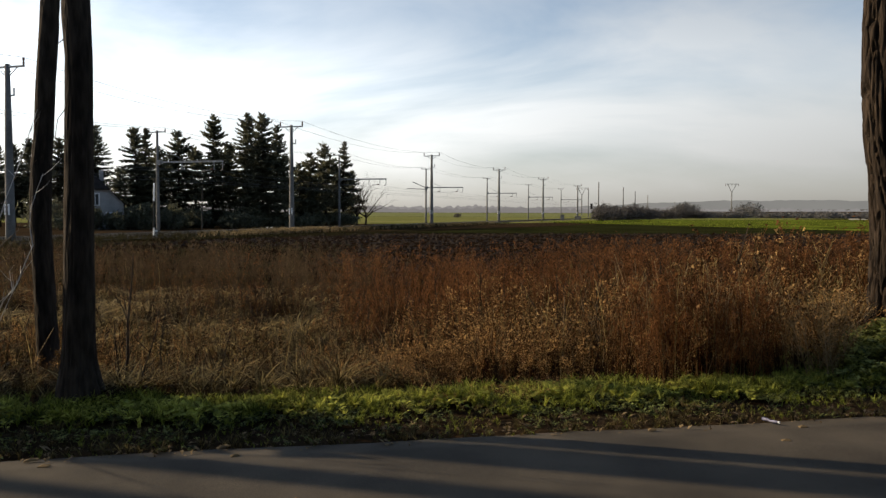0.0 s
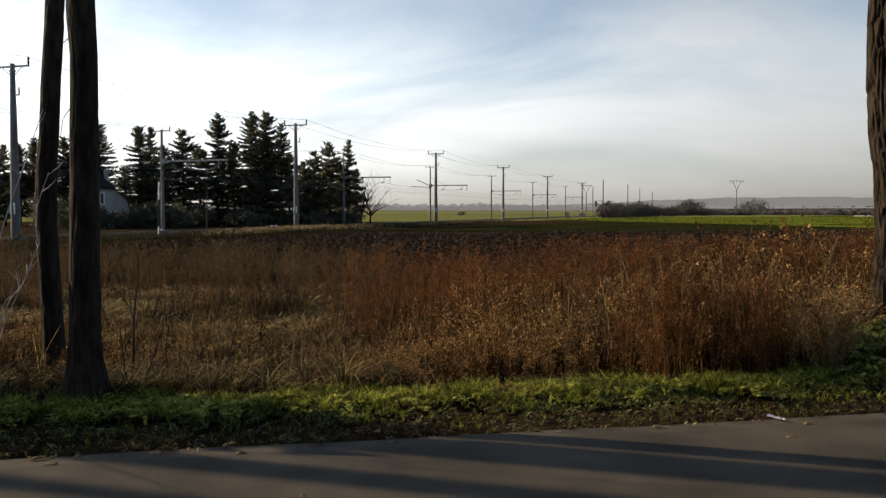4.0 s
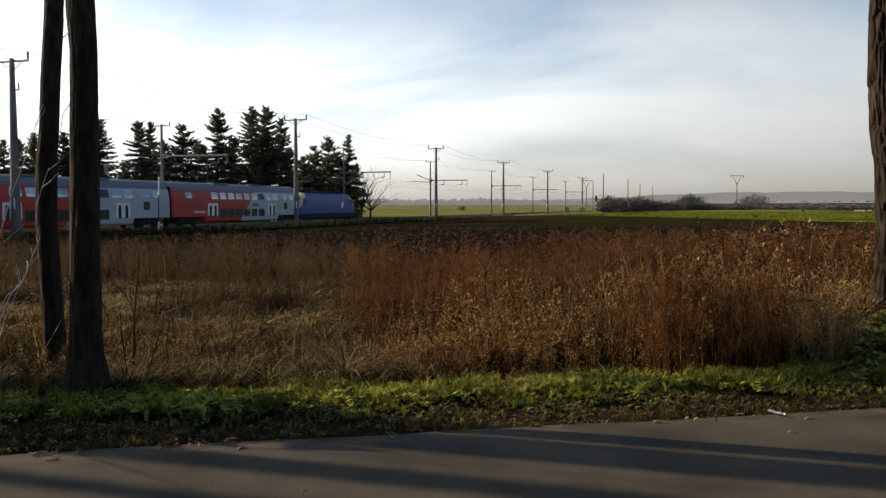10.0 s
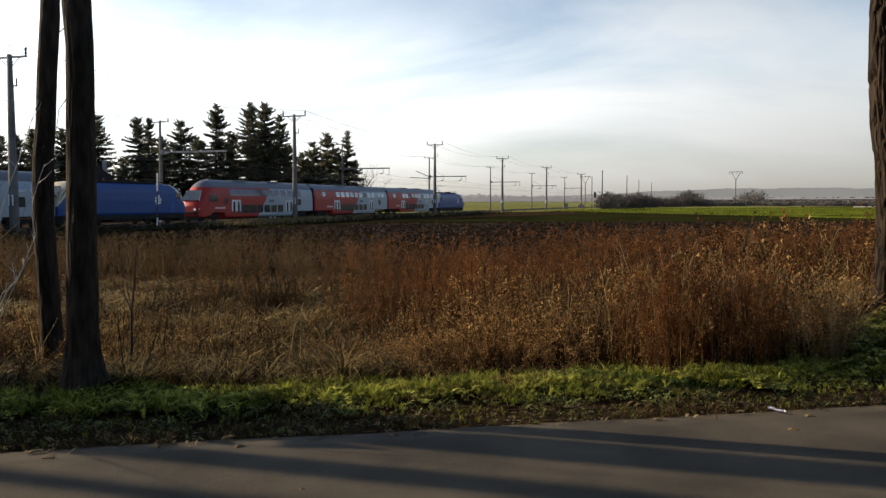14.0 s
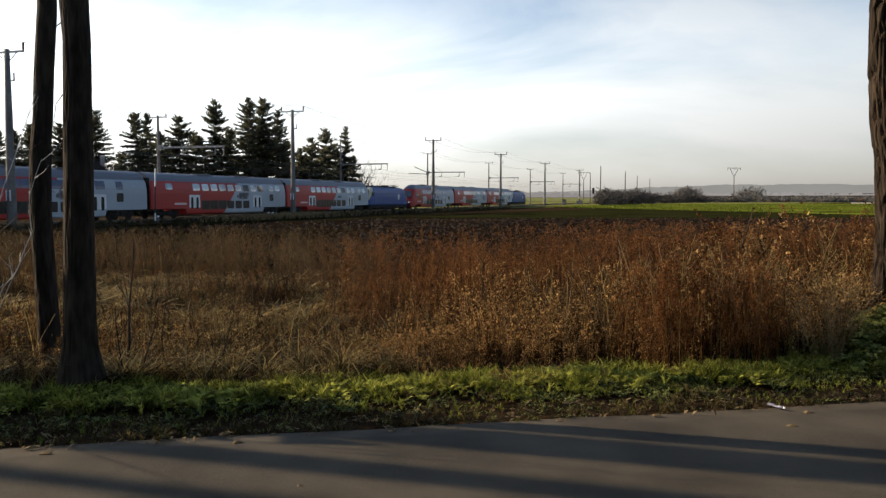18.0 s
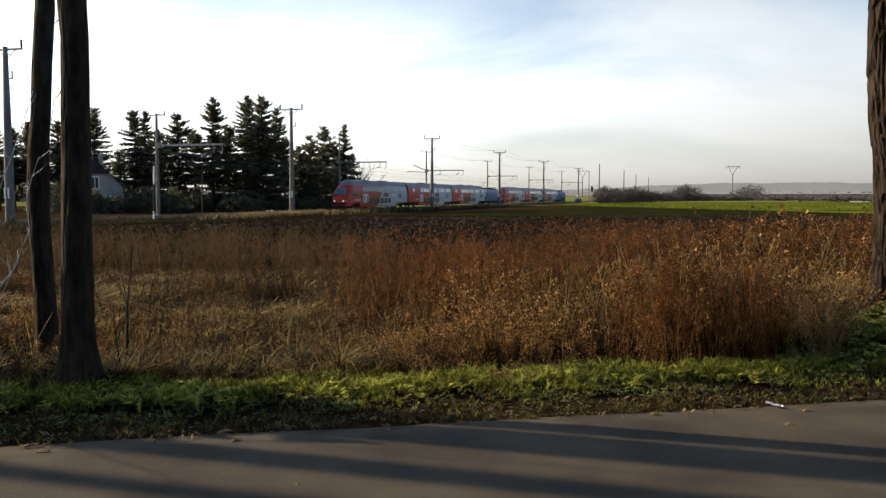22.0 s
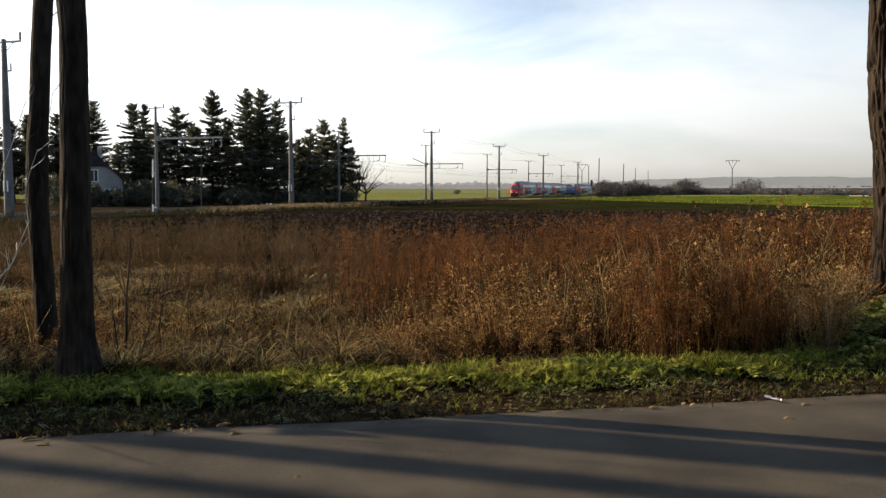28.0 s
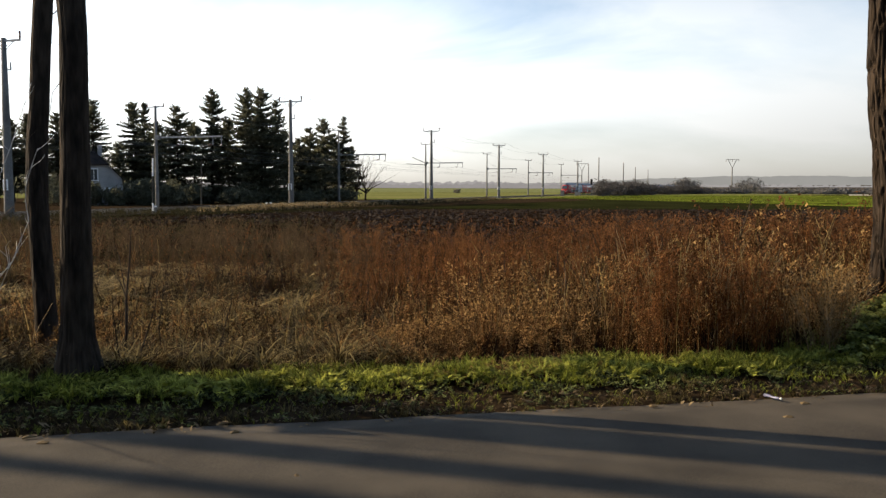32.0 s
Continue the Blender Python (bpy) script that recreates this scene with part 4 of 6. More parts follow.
def cabinet(m, sx, sz):
    t = thing("relay_cabinet", "small pale metal relay cabinet on a concrete plinth", "cabinet", "relay cabinets", m)
    part("plinth", Geo().box((0, 0, FOOT + 0.1), (sx + 0.2, 0.9, 0.3), 0.05), M_CONCRETE, t)
    part("case", Geo().box((0, 0, FOOT + 0.25 + sz / 2), (sx, 0.7, sz), 0.04), M_CONCRETE, t)
    part("roof", Geo().box((0, 0, FOOT + 0.28 + sz), (sx + 0.15, 0.85, 0.08), 0.04), M_STEEL, t)
    for x in (-sx / 4, sx / 4):
        part("door", Geo().box((x, -0.36, FOOT + 0.25 + sz / 2), (sx / 2 - 0.06, 0.03, sz - 0.15), 0.0), M_CONCRETE, t)


cabinet(mast_pose(track_at(0.150, 5.5), 5.5), 1.3, 1.7)
cabinet(mast_pose(track_at(0.168, 6.5), 6.5), 2.2, 1.2)
for k in (-0.345, -0.205, -0.21):
    p, h = track(track_at(k, 5.4), 5.4)
    t = thing("marker_post", "short white-topped marker post beside the track", "marker", "marker posts", pose(p.x, p.y, 0))
    part("shaft", Geo().box((0, 0, -0.55), (0.16, 0.16, 0.8), 0.03), M_CONCRETE, t)
    part("cap", Geo().box((0, 0, -0.1), (0.2, 0.2, 0.14), 0.03), M_SIGN, t)

# ---- plants ----
def scatter(name, variants, pos, yaw, size, tilt, mat, label, category, kind="stuff", second=None):
    """Many small plants joined into one mesh. variants: (verts, tris); tilt: lean of each in x and y per metre of height."""
    pick = rng.integers(0, len(variants), len(pos))
    vs, fs, n, slots = [], [], 0, []
    for k, (v, f, *slot) in enumerate(variants):
        ids = np.nonzero(pick == k)[0]
        if not len(ids):
            continue
        c, s = np.cos(yaw[ids])[:, None], np.sin(yaw[ids])[:, None]
        sz = size[ids][:, None]
        x = (v[None, :, 0] * c - v[None, :, 1] * s) * sz
        y = (v[None, :, 0] * s + v[None, :, 1] * c) * sz
        z = v[None, :, 2] * sz
        x = x + tilt[ids, 0][:, None] * z
        y = y + tilt[ids, 1][:, None] * z
        w = np.stack([x + pos[ids, 0][:, None], y + pos[ids, 1][:, None], z + pos[ids, 2][:, None]], 2).reshape(-1, 3)
        ff = (f[None] + (np.arange(len(ids)) * len(v))[:, None, None]).reshape(-1, 3) + n
        vs.append(w)
        fs.append(ff)
        n += len(w)
        if slot:
            slots.append(np.tile(slot[0], len(ids)))
    me = quick_mesh(name, np.concatenate(vs), np.concatenate(fs))
    if second:
        me.materials.append(mat)
        me.materials.append(second)
        me.polygons.foreach_set("material_index", np.concatenate(slots).astype(np.int32))
    return tagged(part(name, me, mat), label, category, kind=kind)


def stalk(seed, tall, twigs, heads, bend=0.12, width=0.0035, tuft_r=0.009, low=0.3, span=1.0):
    """One dry stem with side twigs and seed heads, 1 high before scaling."""
    q = np.random.default_rng(seed)
    v, f, slot = [], [], []

    def strip(pts, w0, w1, turns=(0.0, 1.7)):
        for turn in turns:
            a = q.uniform(0, 3) + turn
            off = np.array([math.cos(a), math.sin(a), 0])
            n = len(v)
            m = len(pts)
            for i, p in enumerate(pts):
                w = w0 + (w1 - w0) * i / (m - 1)
                v.append(p - off * w)
                v.append(p + off * w)
            for i in range(m - 1):
                f.append((n + 2 * i, n + 2 * i + 1, n + 2 * i + 3))
                f.append((n + 2 * i, n + 2 * i + 3, n + 2 * i + 2))
                slot.extend((0, 0))

    def tuft(p, r, k):
        for _ in range(k):
            n = len(v)
            c = p + q.normal(0, r, 3)
            for _ in range(3):
                v.append(c + q.normal(0, r * 0.7, 3))
            f.append((n, n + 1, n + 2))
            slot.append(1)

    b = q.normal(0, bend, 2)
    stem = [np.array([b[0] * t * t, b[1] * t * t, t * tall]) for t in np.linspace(0, 1, 5)]
    strip(stem, width, width * 0.5)
    for i in range(twigs):
        t = q.uniform(low, 1.0)
        p = np.array([b[0] * t * t, b[1] * t * t, t * tall])
        a = q.uniform(0, 6.28)
        ln = span * q.uniform(0.08, 0.26) * (1.25 - 0.6 * t) * tall
        e = p + np.array([math.cos(a) * ln * 0.6, math.sin(a) * ln * 0.6, ln * q.uniform(0.5, 1.0)])
        mid = (p + e) / 2 + np.array([0, 0, -0.01])
        strip([p, mid, e], width * 0.55, width * 0.25, (0.0,))
        if heads:
            tuft(e, tuft_r, heads)
            tuft(mid, tuft_r * 0.8, heads // 2)
    if heads:
        tuft(stem[-1], tuft_r * 1.4, heads * 2)
    return np.array(v), np.array(f), np.array(slot)


def blade(seed, bend, width, segs=3):
    q = np.random.default_rng(seed)
    v, f = [], []
    for i in range(segs + 1):
        t = i / segs
        w = width * (1 - t) ** 0.7
        c = np.array([bend * t * t, q.normal(0, 0.02) * t, t * math.sqrt(max(0.05, 1 - (bend * t * 0.6) ** 2))])
        v.append(c + np.array([0, -w, 0]))
        v.append(c + np.array([0, w, 0]))
    for i in range(segs):
        f += [(2 * i, 2 * i + 1, 2 * i + 3), (2 * i, 2 * i + 3, 2 * i + 2)]
    return np.array(v), np.array(f)


def tussock(seed, n, bend0, bend1, width):
    """A handful of blades from one root."""
    q = np.random.default_rng(seed)
    vs, fs, k = [], [], 0
    for i in range(n):
        v, f = blade(seed * 31 + i, q.uniform(bend0, bend1), width * q.uniform(0.6, 1.3))
        a, s = q.uniform(0, 6.28), q.uniform(0.5, 1.1)
        c, d = math.cos(a), math.sin(a)
        w = np.stack([(v[:, 0] * c - v[:, 1] * d) * s + q.normal(0, 0.05), (v[:, 0] * d + v[:, 1] * c) * s + q.normal(0, 0.05), v[:, 2] * s], 1)
        vs.append(w)
        fs.append(f + k)
        k += len(w)
    return np.concatenate(vs), np.concatenate(fs)


def leafy(seed, n, size):
    """A low rosette of broad leaves."""
    q = np.random.default_rng(seed)
    v, f = [], []
    for i in range(n):
        a, up = q.uniform(0, 6.28), q.uniform(0.15, 0.95)
        ln = size * q.uniform(0.6, 1.2)
        d = np.array([math.cos(a), math.sin(a), up])
        s = np.array([-math.sin(a), math.cos(a), 0]) * ln * q.uniform(0.2, 0.32)
        o = np.array([q.normal(0, size * 0.4), q.normal(0, size * 0.4), q.uniform(0, size * 0.5)])
        k = len(v)
        v += [o, o + d * ln * 0.45 + s, o + d * ln * 0.5 - s, o + d * ln + np.array([0, 0, -0.3 * ln])]
        f += [(k, k + 1, k + 2), (k + 1, k + 3, k + 2)]
    return np.array(v), np.array(f)


def lay(xs, ys):
    return np.array([(x, y, height(x, y) - 0.02) for x, y in zip(xs, ys)])


def dots(n, x0, x1, y0, y1, keep):
    """Random places in view, kept with the chance that keep(x, y) gives."""
    out = []
    while len(out) < n:
        y = math.sqrt(rng.uniform(y0 * y0, y1 * y1))
        x = rng.uniform(-1, 1) * (0.60 * y + 0.8)
        if x0 <= x <= x1 and rng.uniform() < keep(x, y):
            out.append((x, y))
    a = np.array(out)
    return a[:, 0], a[:, 1]


def verge_width(x):
    return 0.98 + 0.20 * step(1.0, 4.0, x) + 0.4 * step(3.6, 4.8, x) + 0.10 * step(-1.5, -3.5, x) + 0.20 * noise.noise((x * 1.3, 2.0, 0))


def low_side(x, y):
    """1 where the growth stays low: towards the trees, nearer than the far weeds."""
    return step(0.05, -0.13, x / y) * step(22, 17, y)


def laid_patch(x, y):
    """Swathes where the dry grass has been laid flat."""
    a = math.exp(-((x + 5.6) / 3.0) ** 2 - ((y - 16.5) / 3.2) ** 2)
    b = 0.40 * math.exp(-((x + 8.5) / 2.2) ** 2 - ((y - 12.5) / 2.2) ** 2)
    c = 0.12 * math.exp(-((x + 2.3) / 1.3) ** 2 - ((y - 11.5) / 1.8) ** 2)
    return min(1.0, a + b + c) * step(-0.02, 0.25, noise.noise((x * 0.75, y * 0.9, 14.0)))


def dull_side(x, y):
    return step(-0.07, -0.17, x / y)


def weed_tall(x, y):
    d = beyond(x, y) - verge_width(x)
    k = 0.82 + 0.42 * step(1.5, 4.5, x) * step(17, 11, y) + 0.12 * step(9, 14, y)
    near = 0.14 + 0.86 * step(-0.1, 2.9 - 2.35 * step(1.4, 2.3, x), d)
    return k * near * (1 - 0.42 * low_side(x, y)) * (1 - 0.5 * laid_patch(x, y)) * (1 - 0.55 * math.exp(-((x - 3.7) / 0.6) ** 2 - ((y - 8.8) / 0.55) ** 2)) * (1 + 0.5 * noise.noise((x * 0.45, y * 0.45, 4.0)))


def weed_keep(x, y):
    v = beyond(x, y)
    if v < verge_width(x) - 0.05:
        return 0.0
    edge = step(0.3, 2.4, v - verge_width(x)) + 0.5 * step(1.5, 2.2, x) * step(4.4, 3.8, x) * step(1.6, 0.6, v - verge_width(x))
    bunch = 0.12 + 0.88 * step(-0.12, 0.14, noise.noise((x * 2.4, y * 1.5, 17.0))) if y < 14 else 1.0
    if x / y > 0.500 and y < 9.6:
        return 0.0
    return bunch * (0.25 + 0.75 * edge) * (1 - 0.85 * laid_patch(x, y)) * step(25, 18.5, y) * (1 - 0.85 * step(3.6, 3.9, x) * step(5.4, 5.0, x) * step(1.6, 0.9, v - verge_width(x))) * (0.25 + 0.75 * step(-0.25, 0.2, noise.noise((x * 0.7, y * 0.5, 9.0)))) * min(1.0, 11 / y)


def grown(n, x0, x1, y0, y1, keep, variants, name, low, high, lean, mat, label, second=None, share=1.0, base=0.0):
    wx, wy = dots(n, x0, x1, y0, y1, keep)
    size = np.array([base + share * weed_tall(x, y) for x, y in zip(wx, wy)]) * rng.uniform(low, high, n)
    return scatter(name, variants, lay(wx, wy), rng.uniform(0, 6.28, n), size, rng.normal(0, lean, (n, 2)), mat, label, "weeds", second=second)


stalks = [stalk(40 + i, 1.0, 9 + 2 * (i % 5), 4, width=0.0042, tuft_r=0.010 + 0.002 * (i % 4)) for i in range(10)]
leafed = [stalk(60 + i, 1.0, 12 + i % 4, 4, 0.30, 0.007, 0.020 + 0.005 * (i % 3), 0.04) for i in range(8)]
columns = [stalk(140 + i, 1.0, 22 + 3 * (i % 4), 3, 0.10, 0.0055, 0.011 + 0.002 * (i % 3), 0.12, 0.32) for i in range(8)]
bare = [stalk(80 + i, 1.0, 4 + i % 3, 0, 0.15, 0.0036) for i in range(5)]
dark_stems = [stalk(100 + i, 1.0, 6 + i % 3, 1, 0.12, 0.009, 0.018, 0.25) for i in range(5)]
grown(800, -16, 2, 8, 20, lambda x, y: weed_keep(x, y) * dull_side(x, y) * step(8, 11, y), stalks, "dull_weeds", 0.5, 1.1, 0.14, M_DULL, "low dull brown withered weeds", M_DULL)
grown(5600, -16, 18, 9.5, 30, lambda x, y: weed_keep(x, y) * step(9.5, 12.5, y) * (1 - 0.9 * dull_side(x, y)), stalks, "dry_weeds", 0.65, 1.2, 0.10, M_WEED, "dense russet dry weeds with fine seed heads", M_RUSSET)
grown(1700, -9, 12, 6.4, 14, lambda x, y: weed_keep(x, y) * step(14, 11, y), columns, "dry_weeds", 0.6, 1.15, 0.10, M_WEED, "golden brown dry weeds with pale seed heads", M_SEED)
grown(1500, -14, 18, 6.6, 28, weed_keep, bare, "dry_stems", 0.6, 1.15, 0.22, M_STRAW, "pale bare stems among the dry weeds")
grown(1300, -9, 7, 6.6, 17, lambda x, y: weed_keep(x, y) * (0.14 + low_side(x, y)), dark_stems, "dark_stems", 0.6, 1.25, 0.16, M_BARK, "dark dead stems standing among low weeds", M_WEED)


# low leafy weeds that close the front of the growth
def front_keep(x, y):
    d = beyond(x, y) - verge_width(x)
    return 0.0 if d < -0.12 or x / y > 0.492 else (0.2 + 0.8 * step(-0.1, 0.12, noise.noise((x * 2.8, y * 2.2, 23.0)))) * step(3.2, 0.8, d) * (0.3 + 0.7 * step(-0.3, 0.2, noise.noise((x * 1.1, y * 1.1, 21.0)))) * (1 - 0.93 * step(1.3, 2.1, x) * step(4.2, 3.6, x))


grown(300, -3, 8, 6.8, 11, lambda x, y: weed_keep(x, y) * step(-2.5, 0.5, x) * step(2.4, 1.2, beyond(x, y) - verge_width(x)), bare, "pale_stems", 0.7, 1.3, 0.07, M_PALESTEM, "bleached upright stems at the front of the weeds")
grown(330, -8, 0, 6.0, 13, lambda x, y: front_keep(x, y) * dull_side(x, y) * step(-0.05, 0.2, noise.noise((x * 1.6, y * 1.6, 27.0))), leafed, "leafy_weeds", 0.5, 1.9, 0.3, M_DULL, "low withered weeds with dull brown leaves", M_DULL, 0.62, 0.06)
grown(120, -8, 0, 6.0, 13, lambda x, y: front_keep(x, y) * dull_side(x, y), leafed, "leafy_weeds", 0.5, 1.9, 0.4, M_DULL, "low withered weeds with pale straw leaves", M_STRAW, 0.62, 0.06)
grown(1300, -8, 9, 6.0, 12, lambda x, y: front_keep(x, y) * (1 - dull_side(x, y)), leafed, "leafy_weeds", 0.5, 1.15, 0.2, M_WEED, "low withered weeds with curled golden leaves", M_SEED, 0.62, 0.06)
grown(260, 1.2, 3.6, 6.8, 10, lambda x, y: step(1.5, 2.0, x) * step(3.6, 3.0, x) if 0.05 < beyond(x, y) - verge_width(x) < 1.3 else 0.0, stalks, "dry_weeds", 0.75, 1.1, 0.08, M_WEED, "dense upright russet weeds at the verge", M_RUSSET, 0.55, 0.42)
tallbare = [stalk(90 + i, 1.0, 4 + i % 3, 2, 0.10, 0.0055, 0.009, 0.5) for i in range(5)]
grown(330, -6, 9, 7.0, 12, lambda x, y: 0.0 if beyond(x, y) < verge_width(x) + 0.1 or (x / y > 0.492 and y < 9.6) else 0.12 + 0.88 * step(0.5, 3, x), tallbare, "tall_stems", 0.7, 1.15, 0.05, M_STRAW, "tall pale upright stems standing above the weeds", M_SEED, 0.75, 0.35)
# taller withered growth further out, before the ploughed field
wx, wy = dots(2000, -20, 3, 15, 34, lambda x, y: step(-0.02, -0.14, x / y) * min(1.0, 18 / y) * (0.15 + 0.85 * step(-0.15, 0.2, noise.noise((x * 0.55, y * 0.4, 61.0)))) * (1 - 0.9 * laid_patch(x, y)))
scatter("withered_growth", stalks, lay(wx, wy), rng.uniform(0, 6.28, len(wx)), rng.uniform(0.4, 1.05, len(wx)) * np.array([1 + 0.5 * noise.noise((x * 0.3, y * 0.3, 63.0)) for x, y in zip(wx, wy)]), rng.normal(0, 0.12, (len(wx), 2)), M_FARWEED, "tall dim brown withered weeds before the field", "weeds", second=M_FARWEED)
wx, wy = dots(900, 1, 14, 13, 23, lambda x, y: step(0.10, 0.24, x / y) * (0.2 + 0.8 * step(-0.2, 0.2, noise.noise((x * 0.6, y * 0.5, 67.0)))))
scatter("tall_weeds", stalks, lay(wx, wy), rng.uniform(0, 6.28, len(wx)), rng.uniform(0.9, 1.5, len(wx)), rng.normal(0, 0.09, (len(wx), 2)), M_FARWEED, "tall brown weeds with hazy seed heads", "weeds", second=M_RUSSET)
tufts = [tussock(120 + i, 22, 0.1, 0.9, 0.006) for i in range(6)]
under = [tussock(130 + i, 30, 0.15, 0.9, 0.016) for i in range(6)]
# dark tussocks added where the weeds' gaps should lie in shade
grown(3600, -14, 14, 6.6, 20, lambda x, y: 0.0 if beyond(x, y) < verge_width(x) + 0.25 else min(1.0, 9 / y) * (0.4 + 0.6 * step(-0.2, 0.2, noise.noise((x * 0.9, y * 0.7, 81.0)))), under, "shade_undergrowth", 0.6, 1.2, 0.15, M_UNDER, "stems and leaves under the weeds, coloured dark as shade", share=0.40, base=0.05)
grown(2000, -16, 20, 6.4, 32, lambda x, y: weed_keep(x, y) * (1 - 0.8 * dull_side(x, y)), tufts, "dry_grass", 0.6, 1.2, 0.15, M_WEED, "brown dry grass under the weeds", share=0.6)
laid = [(v * np.array([1, 1, 0.45]), f) for v, f in (tussock(160 + i, 20, 1.0, 1.6, 0.032) for i in range(6))]
wx, wy = dots(520, -14, 2, 8.5, 22, lambda x, y: laid_patch(x, y) if beyond(x, y) > verge_width(x) + 0.6 else 0.0)
scatter("flattened_straw", laid, lay(wx, wy) + np.array([0, 0, 0.10]), rng.normal(0.3, 0.5, len(wx)), rng.uniform(0.3, 0.75, len(wx)), rng.normal(0.3, 0.4, (len(wx), 2)), M_LAID, "pale straw lying flattened in swathes", "straw")


sticks = [stalk(110 + i, 1.0, 2 + i % 3, 0, 0.2, 0.0075) for i in range(5)]
# leaning dead stems over the low part
wx, wy = dots(150, -9, 5, 7.0, 16, lambda x, y: 0.02 + low_side(x, y) if beyond(x, y) > verge_width(x) + 0.2 else 0.0)
scatter("leaning_stems", sticks, lay(wx, wy), rng.uniform(0, 6.28, len(wx)), rng.uniform(0.3, 0.7, len(wx)), rng.normal(0.1, 0.6, (len(wx), 2)), M_PALESTEM, "bleached dead stems leaning every way", "weeds")


hummocks = [(v * np.array([1, 1, 0.85]), f) for v, f in (tussock(180 + i, 110, 0.9, 1.7, 0.011) for i in range(6))]
for mat, label, n in ((M_STRAW, "rounded hummocks of drooping pale straw", 90), (M_WITHER, "rounded hummocks of withered olive grass", 120)):
    wx, wy = dots(n, -11, 0, 6.8, 18, lambda x, y: (step(-0.02, -0.14, x / y)) * (0.1 + step(-0.05, 0.2, noise.noise((x * 0.8, y * 0.6, 71.0)))) if beyond(x, y) > verge_width(x) + 0.15 else 0.0)
    scatter("straw_hummocks", hummocks, lay(wx, wy), rng.uniform(0, 6.28, len(wx)), rng.uniform(0.28, 0.62, len(wx)), rng.normal(0.1, 0.2, (len(wx), 2)), mat, label, "straw")
mats = [(v * np.array([1, 1, 0.7]), f) for v, f in (tussock(170 + i, 26, 0.7, 1.5, 0.020) for i in range(6))]
wx, wy = dots(900, -10, 3, 6.6, 15, lambda x, y: low_side(x, y) * step(0.0, 0.22, noise.noise((x * 1.5, y * 1.2, 41.0))) if beyond(x, y) > verge_width(x) + 0.1 else 0.0)
scatter("sagging_straw", mats, lay(wx, wy), rng.uniform(0, 6.28, len(wx)), rng.uniform(0.18, 0.5, len(wx)), rng.normal(0.2, 0.3, (len(wx), 2)), M_STRAW, "tangled straw sagging over the low growth", "straw")


# verge: short grass, broad leaves, fallen leaves
def verge_keep(x, y):
    v = beyond(x, y)
    if v < 0.02 + 0.06 * noise.noise((x * 2.2, 0.7, 0)) or v > verge_width(x) + 0.45:
        return 0.0
    return 0.22 + 0.78 * step(0.2, 1.0, v)


clumps = [tussock(200 + i, 18, 0.3, 1.3, 0.048) for i in range(8)]
gx, gy = dots(4200, -7, 9, 4.2, 11, lambda x, y: verge_keep(x, y) * (0.2 + 0.8 * step(-0.2, 0.1, noise.noise((x * 3.2, y * 3.2, 12.0)))))
tall = np.array([(0.030 + 0.045 * step(0.2, 1.1, beyond(x, y))) * (1 + 0.9 * noise.noise((x * 2.6, y * 2.6, 8.0))) for x, y in zip(gx, gy)]) * rng.uniform(0.6, 1.5, len(gx))
scatter("verge_grass", clumps, lay(gx, gy) + np.array([0, 0, 0.02]), rng.uniform(0, 6.28, len(gx)), tall, rng.normal(0, 0.2, (len(gx), 2)), M_GRASS, "short green grass on the road verge", "grass")
broad = [leafy(240 + i, 15, 0.024 + 0.005 * (i % 4)) for i in range(8)]
gx, gy = dots(5200, -7, 9, 4.2, 11, lambda x, y: verge_keep(x, y) * (0.35 + 0.65 * step(0.2, 0.8, beyond(x, y))) * (0.12 + 0.88 * step(-0.05, 0.2, noise.noise((x * 1.9, y * 1.9, 6.0)))))
scatter("verge_herbs", broad, lay(gx, gy) + np.array([0, 0, 0.03]), rng.uniform(0, 6.28, len(gx)), rng.uniform(0.4, 1.2, len(gx)), rng.normal(0, 0.1, (len(gx), 2)), M_LEAF, "low broad-leaved herbs in the verge", "herbs")
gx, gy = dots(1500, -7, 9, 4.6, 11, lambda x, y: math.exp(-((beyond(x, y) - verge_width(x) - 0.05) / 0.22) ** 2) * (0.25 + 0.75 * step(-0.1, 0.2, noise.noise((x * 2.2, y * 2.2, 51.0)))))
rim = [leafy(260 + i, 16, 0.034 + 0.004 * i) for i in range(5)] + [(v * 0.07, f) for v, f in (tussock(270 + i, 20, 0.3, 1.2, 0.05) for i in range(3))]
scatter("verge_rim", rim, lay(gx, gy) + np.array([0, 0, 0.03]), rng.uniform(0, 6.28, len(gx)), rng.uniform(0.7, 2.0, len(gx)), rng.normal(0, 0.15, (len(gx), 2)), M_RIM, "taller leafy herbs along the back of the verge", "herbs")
gx, gy = dots(1500, -7, 9, 4.2, 9, lambda x, y: verge_keep(x, y) * (0.25 * step(-0.1, 0.3, noise.noise((x * 1.7, y * 1.7, 31.0))) + step(0.5, 0.1, beyond(x, y))))
scatter("verge_straw", clumps, lay(gx, gy) + np.array([0, 0, 0.02]), rng.uniform(0, 6.28, len(gx)), rng.uniform(0.03, 0.09, len(gx)), rng.normal(0, 0.5, (len(gx), 2)), M_WITHER, "withered straw-coloured grass along the road edge", "grass")
pale_shrub = [stalk(380 + i, 1.0, 18, 4, 0.25, 0.007, 0.012, 0.1) for i in range(5)]
gx, gy = dots(70, 3.4, 5.2, 7.6, 9.2, lambda x, y: math.exp(-((x - 4.0) ** 2 / 0.15 + (beyond(x, y) - 1.45) ** 2 / 0.12)) if x / y < 0.50 else 0.0)
